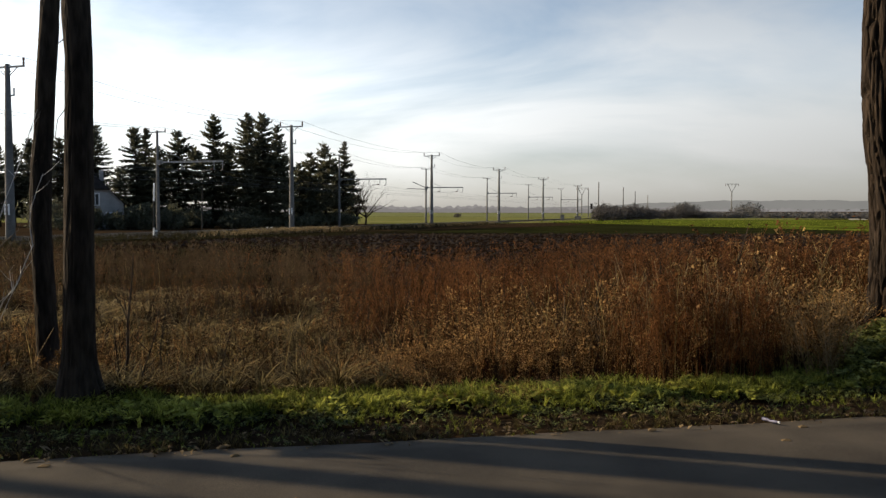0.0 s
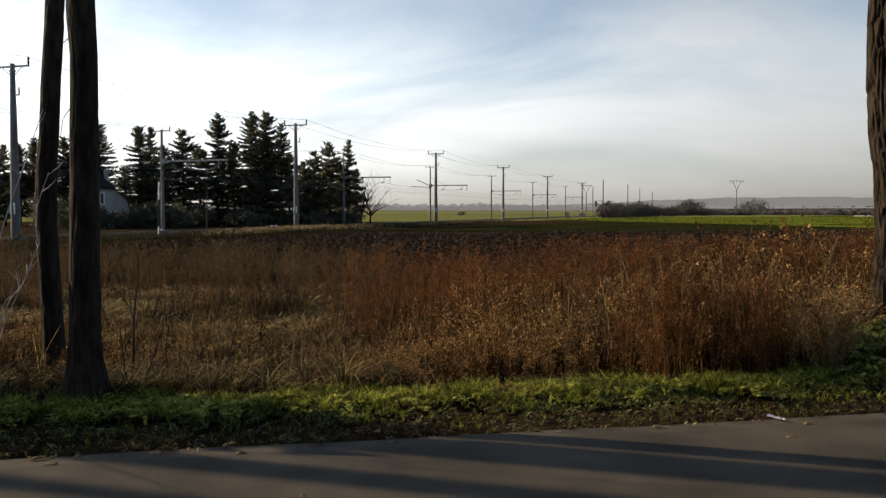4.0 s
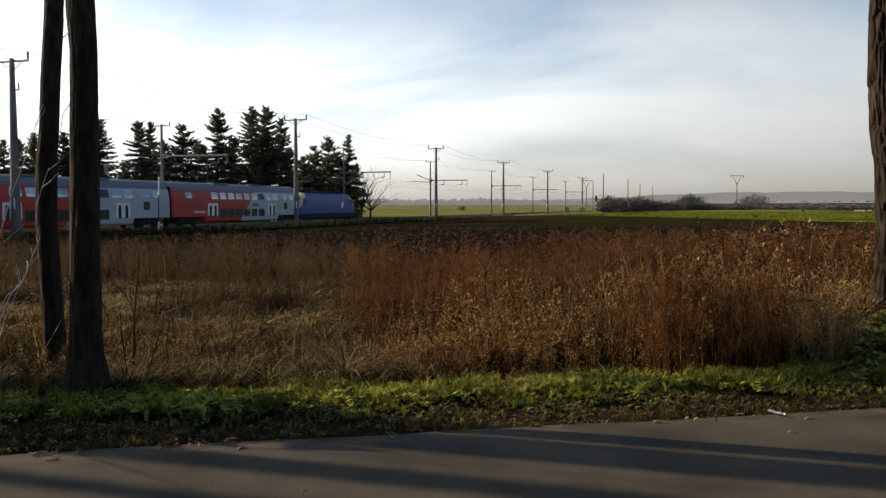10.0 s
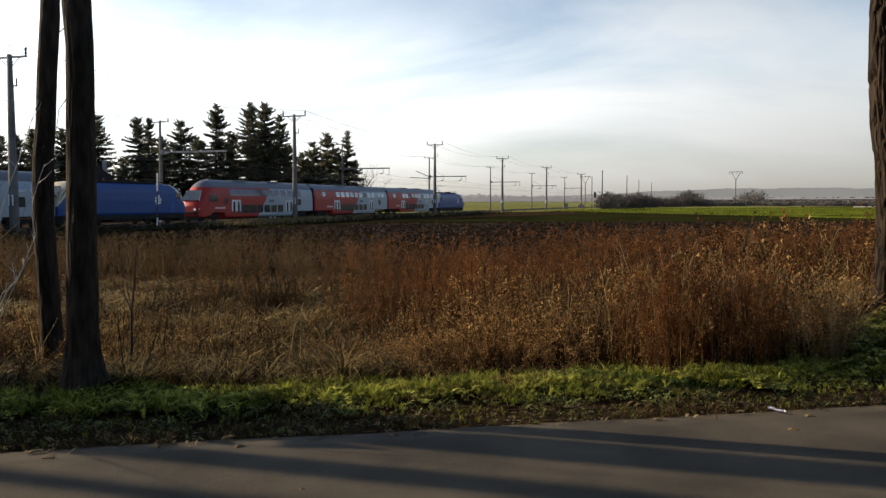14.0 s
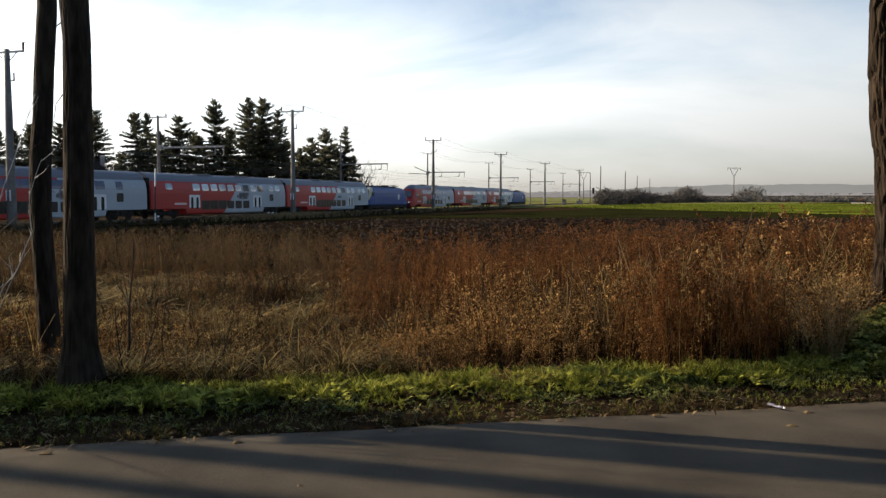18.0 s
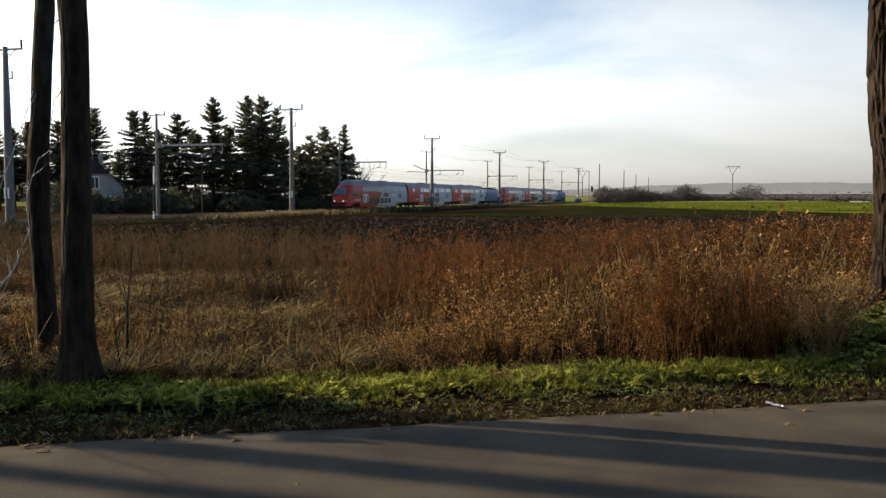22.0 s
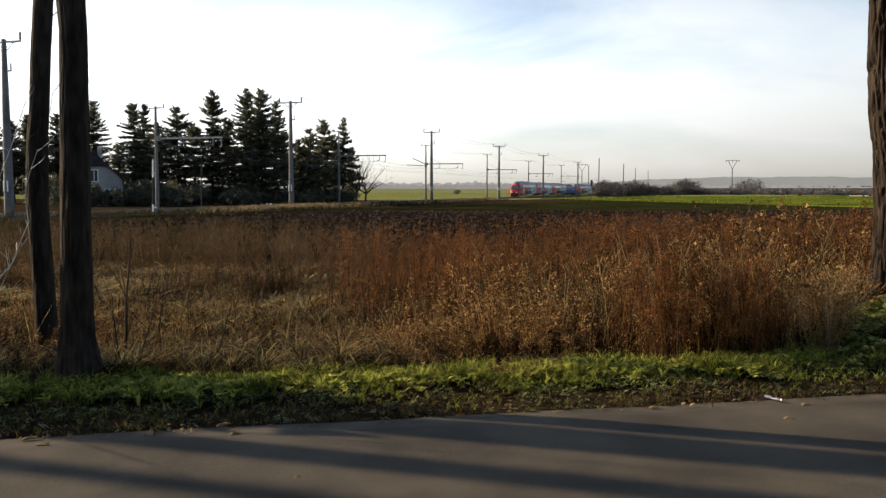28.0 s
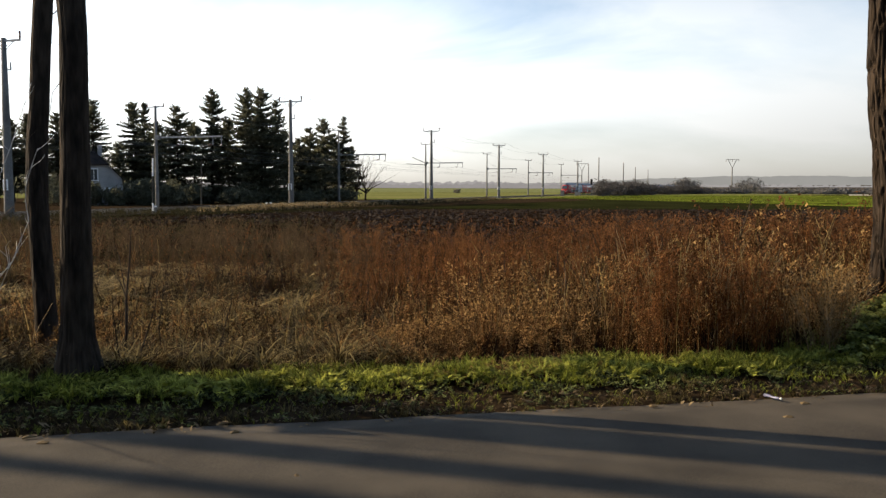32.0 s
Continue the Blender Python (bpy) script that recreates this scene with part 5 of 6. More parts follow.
scatter("pale_herbs", pale_shrub, lay(gx, gy), rng.uniform(0, 6.28, len(gx)), rng.uniform(0.4, 0.85, len(gx)), rng.normal(0.1, 0.25, (len(gx), 2)), M_PALESTEM, "pale leafy dry herbs beside a tree trunk", "herbs", second=M_SEED)
ivy = [leafy(280 + i, 18, 0.06) for i in range(6)]
gx, gy = dots(1050, 2.8, 7.5, 7.2, 10.5, lambda x, y: math.exp(-((x - 4.7) ** 2 / 0.9 + (y - 8.3) ** 2 / 0.35)) if y < 9.0 else 0.0)
zz = np.array([0.5 * math.exp(-((x - 5.0) ** 2 / 0.9)) for x in gx]) * rng.uniform(0, 1, len(gx))
scatter("bramble_patch", ivy, lay(gx, gy) + np.stack([0 * zz, 0 * zz, zz], 1), rng.uniform(0, 6.28, len(gx)), rng.uniform(0.7, 1.6, len(gx)), rng.normal(0, 0.2, (len(gx), 2)), M_BRAMBLE, "green leafy brambles round the foot of a tree", "brambles")
gx, gy = dots(70, -3.1, -2.4, 6.4, 7.0, lambda x, y: math.exp(-((x + 2.70) ** 2 / 0.012 + (y - 6.66) ** 2 / 0.02)))
scatter("base_growth", [leafy(290 + i, 14, 0.05) for i in range(4)], lay(gx, gy) + np.array([0, 0, 0.03]), rng.uniform(0, 6.28, len(gx)), rng.uniform(0.8, 2.0, len(gx)), rng.normal(0, 0.2, (len(gx), 2)), M_UNDER, "dark withered shoots at the foot of a trunk", "shoots")
dead = [leafy(300 + i, 3, 0.045) for i in range(5)]
gx, gy = dots(420, -7, 9, 4.2, 10, lambda x, y: 1.0 if -0.12 < beyond(x, y) < 0.5 else (0.06 if 0 < beyond(x, y) < 2 else 0.0))
scatter("fallen_leaves", dead, lay(gx, gy) + np.array([0, 0, 0.035]), rng.uniform(0, 6.28, len(gx)), rng.uniform(0.4, 1.1, len(gx)), rng.normal(0, 0.5, (len(gx), 2)), M_FALLEN, "brown fallen leaves along the road edge", "leaves")


M_CLOD = material("grey-brown clods", (0.010, 0.0065, 0.0045), (0.038, 0.026, 0.017), 0.95, 0, 3, 0.3, 0, island=0.5)


# clods and grass tufts further out
def clod(seed):
    q = np.random.default_rng(seed)
    v = np.array([(1, 0, 0), (0, 1, 0), (-1, 0, 0), (0, -1, 0), (0, 0, 0.6), (0, 0, -0.3)], float) * q.uniform(0.5, 1.2, (6, 1)) + q.normal(0, 0.15, (6, 3))
    f = np.array([(0, 1, 4), (1, 2, 4), (2, 3, 4), (3, 0, 4), (1, 0, 5), (2, 1, 5), (3, 2, 5), (0, 3, 5)])
    return v, f


gx, gy = dots(8000, -30, 60, 20, 104, lambda x, y: (25 / max(y, 25)) if 20 < y < 96 + 0.1 * x and y < 84 + 2.1 * (x + 14) and rng.uniform() > dull_side(x, y) * step(75, 45, y) else 0.0)
scatter("clods", [clod(i) for i in range(8)], lay(gx, gy) + np.array([0, 0, 0.04]), rng.uniform(0, 6.28, len(gx)), rng.uniform(0.08, 0.28, len(gx)), rng.normal(0, 0.2, (len(gx), 2)), M_CLOD, "coarse clods on the ploughed field", "clods")
gx, gy = dots(2600, -40, 4, 15, 62, lambda x, y: dull_side(x, y) * (20 / max(y, 20)) * (0.3 + 0.7 * step(-0.2, 0.2, noise.noise((x * 0.2, y * 0.2, 3.0)))))
scatter("dull_grass", [tussock(360 + i, 20, 0.4, 1.2, 0.03) for i in range(5)], lay(gx, gy), rng.uniform(0, 6.28, len(gx)), rng.uniform(0.12, 0.42, len(gx)), rng.normal(0, 0.25, (len(gx), 2)), M_DULLGRASS, "dull rough grass before the ploughed field", "grass")
px, py = [], []
for i in range(1900):
    p, _ = track(rng.uniform(-115, 40), rng.normal(5.4, 0.7) if i % 3 else rng.normal(9.0, 2.0))
    px.append(p.x), py.append(p.y)
px, py = np.array(px), np.array(py)
scatter("bank_weeds", [tussock(350 + i, 20, 0.2, 0.9, 0.02) for i in range(5)], lay(px, py), rng.uniform(0, 6.28, len(px)), rng.uniform(0.3, 0.75, len(px)), rng.normal(0, 0.2, (len(px), 2)), M_DULLGRASS, "dark rough weeds along the railway bank", "weeds")
px, py = [], []
for i in range(1000):
    p, _ = track(rng.uniform(-112, 10), rng.normal(3.7, 0.35))
    px.append(p.x), py.append(p.y)
px, py = np.array(px), np.array(py)
scatter("bank_weeds", [tussock(370 + i, 20, 0.2, 0.9, 0.02) for i in range(5)], lay(px, py), rng.uniform(0, 6.28, len(px)), rng.uniform(0.4, 0.8, len(px)), rng.normal(0, 0.2, (len(px), 2)), M_DULLGRASS, "dark rough weeds beside the ballast", "weeds")
px, py = [], []
for i in range(1100):
    s, o = (rng.uniform(-60, 40), rng.normal(6.3, 0.7)) if i < 260 else (rng.normal(-57, 7), rng.normal(6.0, 0.5))
    p, _ = track(s, o)
    px.append(p.x), py.append(p.y)
px, py = np.array(px), np.array(py)
scatter("bank_grass", [tussock(330 + i, 20, 0.2, 0.9, 0.02) for i in range(5)], lay(px, py), rng.uniform(0, 6.28, len(px)), rng.uniform(0.35, 0.9, len(px)), rng.normal(0, 0.2, (len(px), 2)), M_PALESTEM, "pale dry grass along the railway bank", "grass")


# crop and grass that roughen the green field's edge
def on_green(u, v):
    a, b, c, d = (27, 222), (66, 97), (300, 400), (72, 320)
    p = [(a[k] * (1 - u) + b[k] * u) * (1 - v) + (d[k] * (1 - u) + c[k] * u) * v for k in (0, 1)]
    return p[0], p[1] - 2.0


uv = np.stack([rng.uniform(0, 1, 1500), rng.uniform(0, 1, 1500) ** 2.2], 1)
uv = np.array([p for p in uv if noise.noise((p[0] * 9, p[1] * 6, 2.0)) > -0.12])
gp = np.array([on_green(u, v) for u, v in uv])
scatter("crop_tufts", [tussock(340 + i, 18, 0.3, 1.1, 0.05) for i in range(5)], lay(gp[:, 0], gp[:, 1]), rng.uniform(0, 6.28, len(gp)), rng.uniform(0.25, 0.75, len(gp)), rng.normal(0, 0.2, (len(gp), 2)), M_GRASS, "uneven tufts of green winter crop", "crop")


# ---- roadside trees ----
def trunk_mesh(path, radii, seed, sides=132, step_m=0.04, deep=0.07):
    """A furrowed trunk along a bent path."""
    pts = [Vector(p) for p in path]
    lens = [0.0]
    for a, b in zip(pts, pts[1:]):
        lens.append(lens[-1] + (b - a).length)
    n = int(lens[-1] / step_m)
    g = Geo()
    for i in range(n + 1):
        d = lens[-1] * i / n
        k = max(j for j in range(len(pts) - 1) if lens[j] <= d + 1e-6)
        u = (d - lens[k]) / (lens[k + 1] - lens[k])
        u2 = u * u * (3 - 2 * u)
        p = pts[k].lerp(pts[k + 1], u * 0.5 + u2 * 0.5)
        r = radii[k] + (radii[k + 1] - radii[k]) * u
        for j in range(sides):
            w = 2 * math.pi * j / sides
            ridge_n = abs(noise.noise((math.cos(w) * 4.2 + seed, math.sin(w) * 4.2, d * 1.9 + 0.5 * noise.noise((d * 2, w, seed)))))
            fine = noise.noise((math.cos(w) * 11 + seed, math.sin(w) * 11, d * 5))
            lump = noise.noise((math.cos(w) * 0.9, math.sin(w) * 0.9 + seed, d * 0.7))
            rr = r * (1 + 0.05 * lump + 0.02 * fine - deep * max(0.0, 0.17 - ridge_n) / 0.17)
            g.v.append((p.x + rr * math.cos(w), p.y + rr * math.sin(w), p.z))
    for i in range(n):
        for j in range(sides):
            q = (j + 1) % sides
            g.f.append((i * sides + j, i * sides + q, (i + 1) * sides + q, (i + 1) * sides + j))
    me = bpy.data.meshes.new("trunk")
    me.from_pydata(g.v, [], g.f)
    me.polygons.foreach_set("use_smooth", [True] * len(me.polygons))
    return me


def branch(g, p, d, ln, r, depth, q, lift=0.15, sides=5):
    """A limb that forks, drawn into g."""
    pts, radii = [Vector(p)], [r]
    way = Vector(d).normalized()
    for i in range(4):
        way = (way + Vector((q.normal(0, 0.13), q.normal(0, 0.13), lift * 0.5 + q.normal(0, 0.08)))).normalized()
        pts.append(pts[-1] + way * ln / 4)
        radii.append(r * (1 - 0.18 * (i + 1)))
    g.tube(pts, radii, sides, False)
    if depth > 0:
        for i in range(2 + depth // 2 + int(q.integers(0, 2))):
            k = int(q.integers(1, 5))
            side = Vector((q.normal(), q.normal(), 0.35 + 0.4 * abs(q.normal()))).normalized()
            branch(g, pts[k], (way * 0.55 + side * 0.75), ln * q.uniform(0.45, 0.75), radii[k] * 0.6, depth - 1, q, lift, 4 if depth > 1 else 3)


def road_tree(path, radii, seed, label, group="trees along the road", fine=True, deep=0.07, mat=None, twigs=()):
    x, y, z = path[0]
    t = thing("roadside_tree", label, "tree", group, pose(x, y, z))
    local = [(a - x, b - y, c - z) for a, b, c in path]
    part("trunk", trunk_mesh(local, radii, seed, 132 if fine else 20, 0.04 if fine else 0.2, deep), mat or M_BARK, t)
    q = np.random.default_rng(int(seed) + 5)
    g = Geo()
    top = Vector(local[-1])
    for i in range(5):
        a = 6.28 * i / 5 + q.uniform(-0.4, 0.4)
        branch(g, top - Vector((0, 0, q.uniform(0, 0.5))), (math.cos(a) * 0.7, math.sin(a) * 0.7, 1.0), q.uniform(2.2, 3.4), radii[-1] * 0.6, 3, q)
    part("limbs", g, mat or M_BARK, t, "bare forking limbs")
    for pts in twigs:
        part("twig", Geo().tube([(a - x, b - y, c - z) for a, b, c in pts], [0.005, 0.003, 0.002][:len(pts)], 5), M_TWIG, t)
    return t


road_tree([(-2.92, 6.62, -0.06), (-2.918, 6.62, 0.06), (-2.925, 6.62, 0.20), (-2.928, 6.62, 0.36), (-2.926, 6.62, 0.60), (-2.916, 6.62, 1.11), (-2.906, 6.62, 1.74), (-2.897, 6.62, 2.40), (-2.891, 6.62, 2.85), (-2.910, 6.63, 3.15), (-2.935, 6.64, 4.4), (-2.90, 6.66, 7.1)],
          [0.235, 0.205, 0.175, 0.140, 0.122, 0.118, 0.114, 0.109, 0.106, 0.112, 0.108, 0.080], 3.0, "dark furrowed bare tree trunk standing in the grass verge",
          twigs=[[(-3.0, 6.6, 2.42), (-3.05, 6.58, 2.34), (-3.075, 6.58, 2.18)], [(-3.0, 6.6, 2.98), (-3.05, 6.6, 2.94)], [(-2.99, 6.6, 1.75), (-3.06, 6.58, 1.62), (-3.10, 6.57, 1.66)]])
road_tree([(-4.160, 8.70, -0.45), (-4.162, 8.70, -0.24), (-4.168, 8.70, 0.0), (-4.182, 8.70, 0.25), (-4.200, 8.70, 0.71), (-4.222, 8.70, 1.19), (-4.231, 8.70, 1.50), (-4.213, 8.70, 2.08), (-4.180, 8.70, 2.42), (-4.150, 8.70, 2.96), (-4.114, 8.72, 3.53), (-4.05, 8.75, 5.0), (-4.02, 8.80, 8.0)],
          [0.150, 0.120, 0.116, 0.114, 0.112, 0.109, 0.111, 0.106, 0.099, 0.100, 0.098, 0.094, 0.080], 11.0, "slimmer dark bare tree trunk beside another")
road_tree([(5.10, 9.2, -0.2), (5.09, 9.2, 0.0), (5.105, 9.2, 0.2), (5.125, 9.2, 0.57), (5.15, 9.2, 1.2), (5.13, 9.2, 1.65), (5.10, 9.2, 2.03), (5.04, 9.2, 2.46), (5.0, 9.2, 2.9), (5.0, 9.22, 3.7), (5.1, 9.25, 6.0), (5.1, 9.3, 8.0)],
          [0.36, 0.30, 0.265, 0.25, 0.25, 0.25, 0.25, 0.25, 0.25, 0.245, 0.23, 0.17], 21.0, "furrowed bare tree trunk lit on one side", deep=0.30, mat=M_OAK)
# the row goes on past the left of the view; its shadows cross the road
for i, (x, y, r) in enumerate(((-9.4, 8.14, 0.275), (-12.5, 8.27, 0.175), (-16.5, 8.81, 0.145), (-24, 9.5, 0.17))):
    z = height(x, y) - 0.1
    road_tree([(x, y, z), (x + 0.03, y, z + 0.4), (x, y + 0.05, 1.5), (x + 0.06, y, 3.2), (x, y, 5.2), (x - 0.1, y, 7.6)], [r * 1.4, r * 1.1, r, r * 0.95, r * 0.85, r * 0.65], 31.0 + i, "bare roadside tree in the verge", fine=False)


# unseen leafy shrubs, added past the left of the view to shade the verge
def shrub_late():
    for i, (x, y) in enumerate(((-6.3, 7.0), (-7.4, 7.25), (-8.4, 7.75), (-7.8, 6.8), (-7.7, 9.0), (-8.6, 10.0), (-5.35, 6.85), (-5.3, 7.15))):
        bush(x, y, 1.75, 0.45 if i < 6 else 0.26, 900 + i, M_PINE, "unseen dense shrub added to shade the verge", 4200, 0.12, "shrub", "shrubs in the verge")


def sapling(p, d, ln, r, seed, depth=2, mat=None, label="thin bare sapling beside a tree trunk"):
    t = thing("sapling", label, "sapling", "saplings by the trees", pose(*p))
    q = np.random.default_rng(seed)
    g = Geo()
    branch(g, (0, 0, 0), d, ln, r, depth, q, 0.1, 5)
    part("stem", g, mat or M_TWIG, t)


for i, (p, d, ln, r) in enumerate([((-2.79, 7.2, 0.0), (0.09, 0, 1), 1.25, 0.016), ((-2.62, 7.1, 0.0), (0.3, 0, 1), 0.8, 0.010), ((-2.72, 7.0, 0.0), (-0.1, 0.1, 1), 0.7, 0.010),
                                    ((-2.5, 7.3, 0.0), (0.12, 0, 1), 0.75, 0.009), ((-2.0, 7.3, 0.0), (0.35, 0, 1), 0.6, 0.008)]):
    sapling(p, d, ln, r, 50 + i, 1, M_BARK)


# pale bare shrub that reaches in over the verge
def reaching_shrub():
    x0, y0 = -3.5, 5.8
    t = thing("bare_shrub", "pale bare shrub with thin branching stems beside the trees", "shrub", at=pose(x0, y0, 0.02))
    q = np.random.default_rng(77)
    for pts, r in (([(0, 0, 0), (0.2, 0, 0.95), (0.43, 0, 1.66), (0.52, 0, 1.88), (0.59, 0, 2.08), (0.67, 0, 2.30)], 0.0062),
                   ([(0.05, 0, 0), (0.25, 0, 0.6), (0.40, 0, 0.94), (0.50, 0, 1.06), (0.56, 0, 1.21), (0.62, 0, 1.34), (0.60, 0, 1.48), (0.61, 0, 1.59), (0.65, 0, 1.72), (0.70, 0, 1.85)], 0.0066),
                   ([(0.1, 0.05, 0), (0.33, 0.04, 0.75), (0.47, 0, 1.01), (0.46, 0, 1.09), (0.45, 0, 1.16)], 0.0055), ([(0, -0.1, 0), (0.22, -0.1, 0.5), (0.43, -0.1, 0.95), (0.53, -0.1, 1.03), (0.60, -0.1, 1.16), (0.66, -0.1, 1.24)], 0.005)):
        g = Geo().tube(pts, [0.75 * r * (1 - 0.75 * k / len(pts)) for k in range(len(pts))], 6, False)
        for k in range(2, len(pts)):
            a = Vector(pts[k - 1]).lerp(Vector(pts[k]), q.uniform(0.2, 1))
            branch(g, a, (q.normal(0.0, 0.6), q.normal(0, 0.4), 0.8), q.uniform(0.06, 0.20), r * 0.4, 0, q, 0.1, 3)
        part("stem", g, M_PALETWIG, t)


M_PALETWIG = material("pale twig bark", (0.34, 0.31, 0.27), (0.82, 0.79, 0.72), 0.4, 0, 30, 4, 0.2, 0.002, gloss=0.5)
reaching_shrub()


# ---- wood beyond the railway ----
def conifer(x, y, top, spread_m, seed, mat, clear=0.2, gap=0.70, thick=0.13, label="tall dark conifer with layered drooping branches"):
    """Whorls of sagging branches with flat sprays, open between the tiers, over a bare lower trunk."""
    z = height(x, y)
    t = thing("conifer", label, "tree", "trees beyond the railway", pose(x, y, z))
    hgt = top - z
    q = np.random.default_rng(seed)
    lean = q.normal(0, 0.012, 2)
    part("trunk", Geo().tube([(0, 0, -0.3), (lean[0] * hgt * 0.3, 0, hgt * 0.5), (lean[0] * hgt, lean[1] * hgt, hgt * 0.985)], [0.24, 0.15, 0.03], 7), M_BARK, t, smooth=True)
    tri = []
    h = hgt - 0.25
    while h > hgt * clear:
        k = 1 - h / hgt
        reach = 1.42 * spread_m * min(1.0, k / 0.55) ** 0.72 * q.uniform(0.78, 1.12) + 0.12
        if k > 0.62:
            reach *= 1 - 0.25 * (k - 0.62) / 0.38
        rise = 0.55 - 2.2 * k if k < 0.35 else -0.22
        for b in range(int(q.integers(7, 11) + 9 * min(1.0, 1.8 * k))):
            if q.uniform() < 0.16:
                continue
            a = q.uniform(0, 6.28)
            ln = reach * q.uniform(0.55, 1.15)
            ca, sa = math.cos(a), math.sin(a)
            m = max(2, int(ln / 0.21))
            h0 = h + q.normal(0, 0.10 + 0.30 * min(1.0, 1.3 * k))
            for i in range(m):
                u = (i + 0.6) / m
                c = np.array([ca * ln * u + lean[0] * h, sa * ln * u + lean[1] * h, h0 + ln * (rise * u + 0.20 * u * u)])
                w = (0.17 + 0.30 * (1 - u)) * min(1.25, 0.45 + ln * 0.35)
                side, fwd = np.array([-sa, ca, 0]) * w, np.array([ca, sa, rise + 0.3 * u]) * (0.26 + 0.10 * q.uniform())
                j = lambda: q.normal(0, thick * 0.55, 3)
                tri.append((c - side + j(), c + side + j(), c + fwd + j()))
                tri.append((c - fwd * 0.6 + j(), c + fwd * 0.8 + j(), c + side * q.uniform(-0.8, 0.8) + np.array([0, 0, -q.uniform(0.6, 1.6) * thick * 2])))
                if u < 0.75:
                    e = c + side * q.choice((-1.5, 1.5))
                    tri.append((c + j(), e + fwd * 0.9 + j(), e - fwd * 0.3 + j()))
        h -= gap * q.uniform(0.7, 1.3) * (0.5 + 0.75 * min(1.0, 2 * k))
    v = np.array(tri).reshape(-1, 3)
    part("crown", quick_mesh("crown", v, np.arange(len(v)).reshape(-1, 3)), mat, t)
    # dead lower branches
    for i in range(7):
        a, hh = q.uniform(0, 6.28), hgt * q.uniform(0.06, clear + 0.06)
        g = Geo().tube([(0, 0, hh), (math.cos(a) * 0.8, math.sin(a) * 0.8, hh + 0.05), (math.cos(a) * 1.7, math.sin(a) * 1.7, hh - 0.25)], [0.04, 0.028, 0.015], 4, False)
        part("dead_branch", g, M_BARK, t)


def at_slope(k, y):
    return k * y


def clear_of_track(k, y, top):
    """Moves a tree back along its line of sight until it stands past the far masts."""
    far = max(y, 66.5 / (0.3258 - k) + 4 + (y - 128) * 0.5)
    return far, 1.6 + (top - 1.6) * far / y


WOOD = [  # slope across, distance, top, reach, clear trunk
    (-0.560, 130, 10.6, 2.5, 0.15), (-0.535, 132, 12.0, 2.5, 0.15), (-0.5168, 130, 11.9, 2.5, 0.15), (-0.4995, 133, 13.2, 2.5, 0.15), (-0.481, 138, 11.0, 2.6, 0.15), (-0.4641, 131, 13.3, 2.5, 0.15), (-0.4482, 134, 14.4, 2.3, 0.15),
    (-0.4188, 130, 15.2, 2.6, 0.12), (-0.3679, 129, 14.7, 2.7, 0.10), (-0.3556, 133, 15.0, 2.0, 0.16), (-0.341, 136, 12.2, 2.8, 0.10), (-0.3169, 129, 14.3, 2.9, 0.10), (-0.297, 137, 12.4, 2.6, 0.34),
    (-0.2758, 128, 16.5, 2.7, 0.12), (-0.255, 137, 13.0, 3.0, 0.22), (-0.2336, 130, 17.2, 2.5, 0.16), (-0.2152, 128, 17.0, 3.0, 0.12), (-0.1983, 131, 15.4, 2.3, 0.25), (-0.226, 139, 12.5, 2.9, 0.12), (-0.188, 137, 11.0, 2.2, 0.30), (-0.388, 139, 9.0, 2.2, 0.1)]
for i, (k, y, top, w, clear) in enumerate(WOOD):
    y, top = clear_of_track(k, y, top)
    conifer(at_slope(k, y), y, top, w, 400 + i, M_NEEDLE, clear)
for i, (k, y, top, w) in enumerate([(-0.170, 134, 9.4, 2.4), (-0.1557, 131, 11.0, 2.7), (-0.1385, 132, 12.6, 2.9), (-0.1174, 130, 12.8, 2.0), (-0.128, 137, 10.6, 2.5), (-0.108, 136, 8.4, 2.2), (-0.147, 138, 9.6, 2.6), (-0.164, 138, 8.6, 2.4)]):
    y, top = clear_of_track(k, y, top)
    conifer(at_slope(k, y), y, top, w, 440 + i, M_PINE, 0.20, 0.95, 0.17, "bushy pine with an open ragged crown")


def bush(x, y, tall_m, wide_m, seed, mat, label, n=900, leaf=0.16, name="bush", group="bushes"):
    """A shrub: forked stems and a ragged shell of small twigs and leaves."""
    z = height(x, y)
    t = thing(name, label, "bush", group, pose(x, y, z - 0.1))
    q = np.random.default_rng(seed)
    g = Geo()
    for i in range(7):
        a = q.uniform(0, 6.28)
        branch(g, (0.2 * math.cos(a), 0.2 * math.sin(a), 0), (0.7 * math.cos(a), 0.7 * math.sin(a), 1), tall_m * q.uniform(0.5, 0.85), 0.05, 2, q, 0.1, 4)
    part("stem_cluster", g, M_TWIG, t)
    u = q.normal(0, 1, (n, 3))
    u /= np.linalg.norm(u, axis=1)[:, None]
    rad = q.uniform(0.35, 1.0, n) ** 0.5
    lump = np.array([1 + 0.75 * noise.noise((a * 2.3 + seed, b * 2.3, c * 2.3)) for a, b, c in u])
    c = u * (rad * lump)[:, None] * np.array([wide_m, wide_m, tall_m * 0.5]) + np.array([0, 0, tall_m * 0.52])
    c[:, 2] = np.maximum(c[:, 2], 0.05)
    e1, e2 = q.normal(0, leaf, (n, 3)), q.normal(0, leaf, (n, 3))
    v = np.stack([c, c + e1, c + e2], 1).reshape(-1, 3)
    part("foliage", quick_mesh("foliage", v, np.arange(3 * n).reshape(-1, 3)), mat, t)


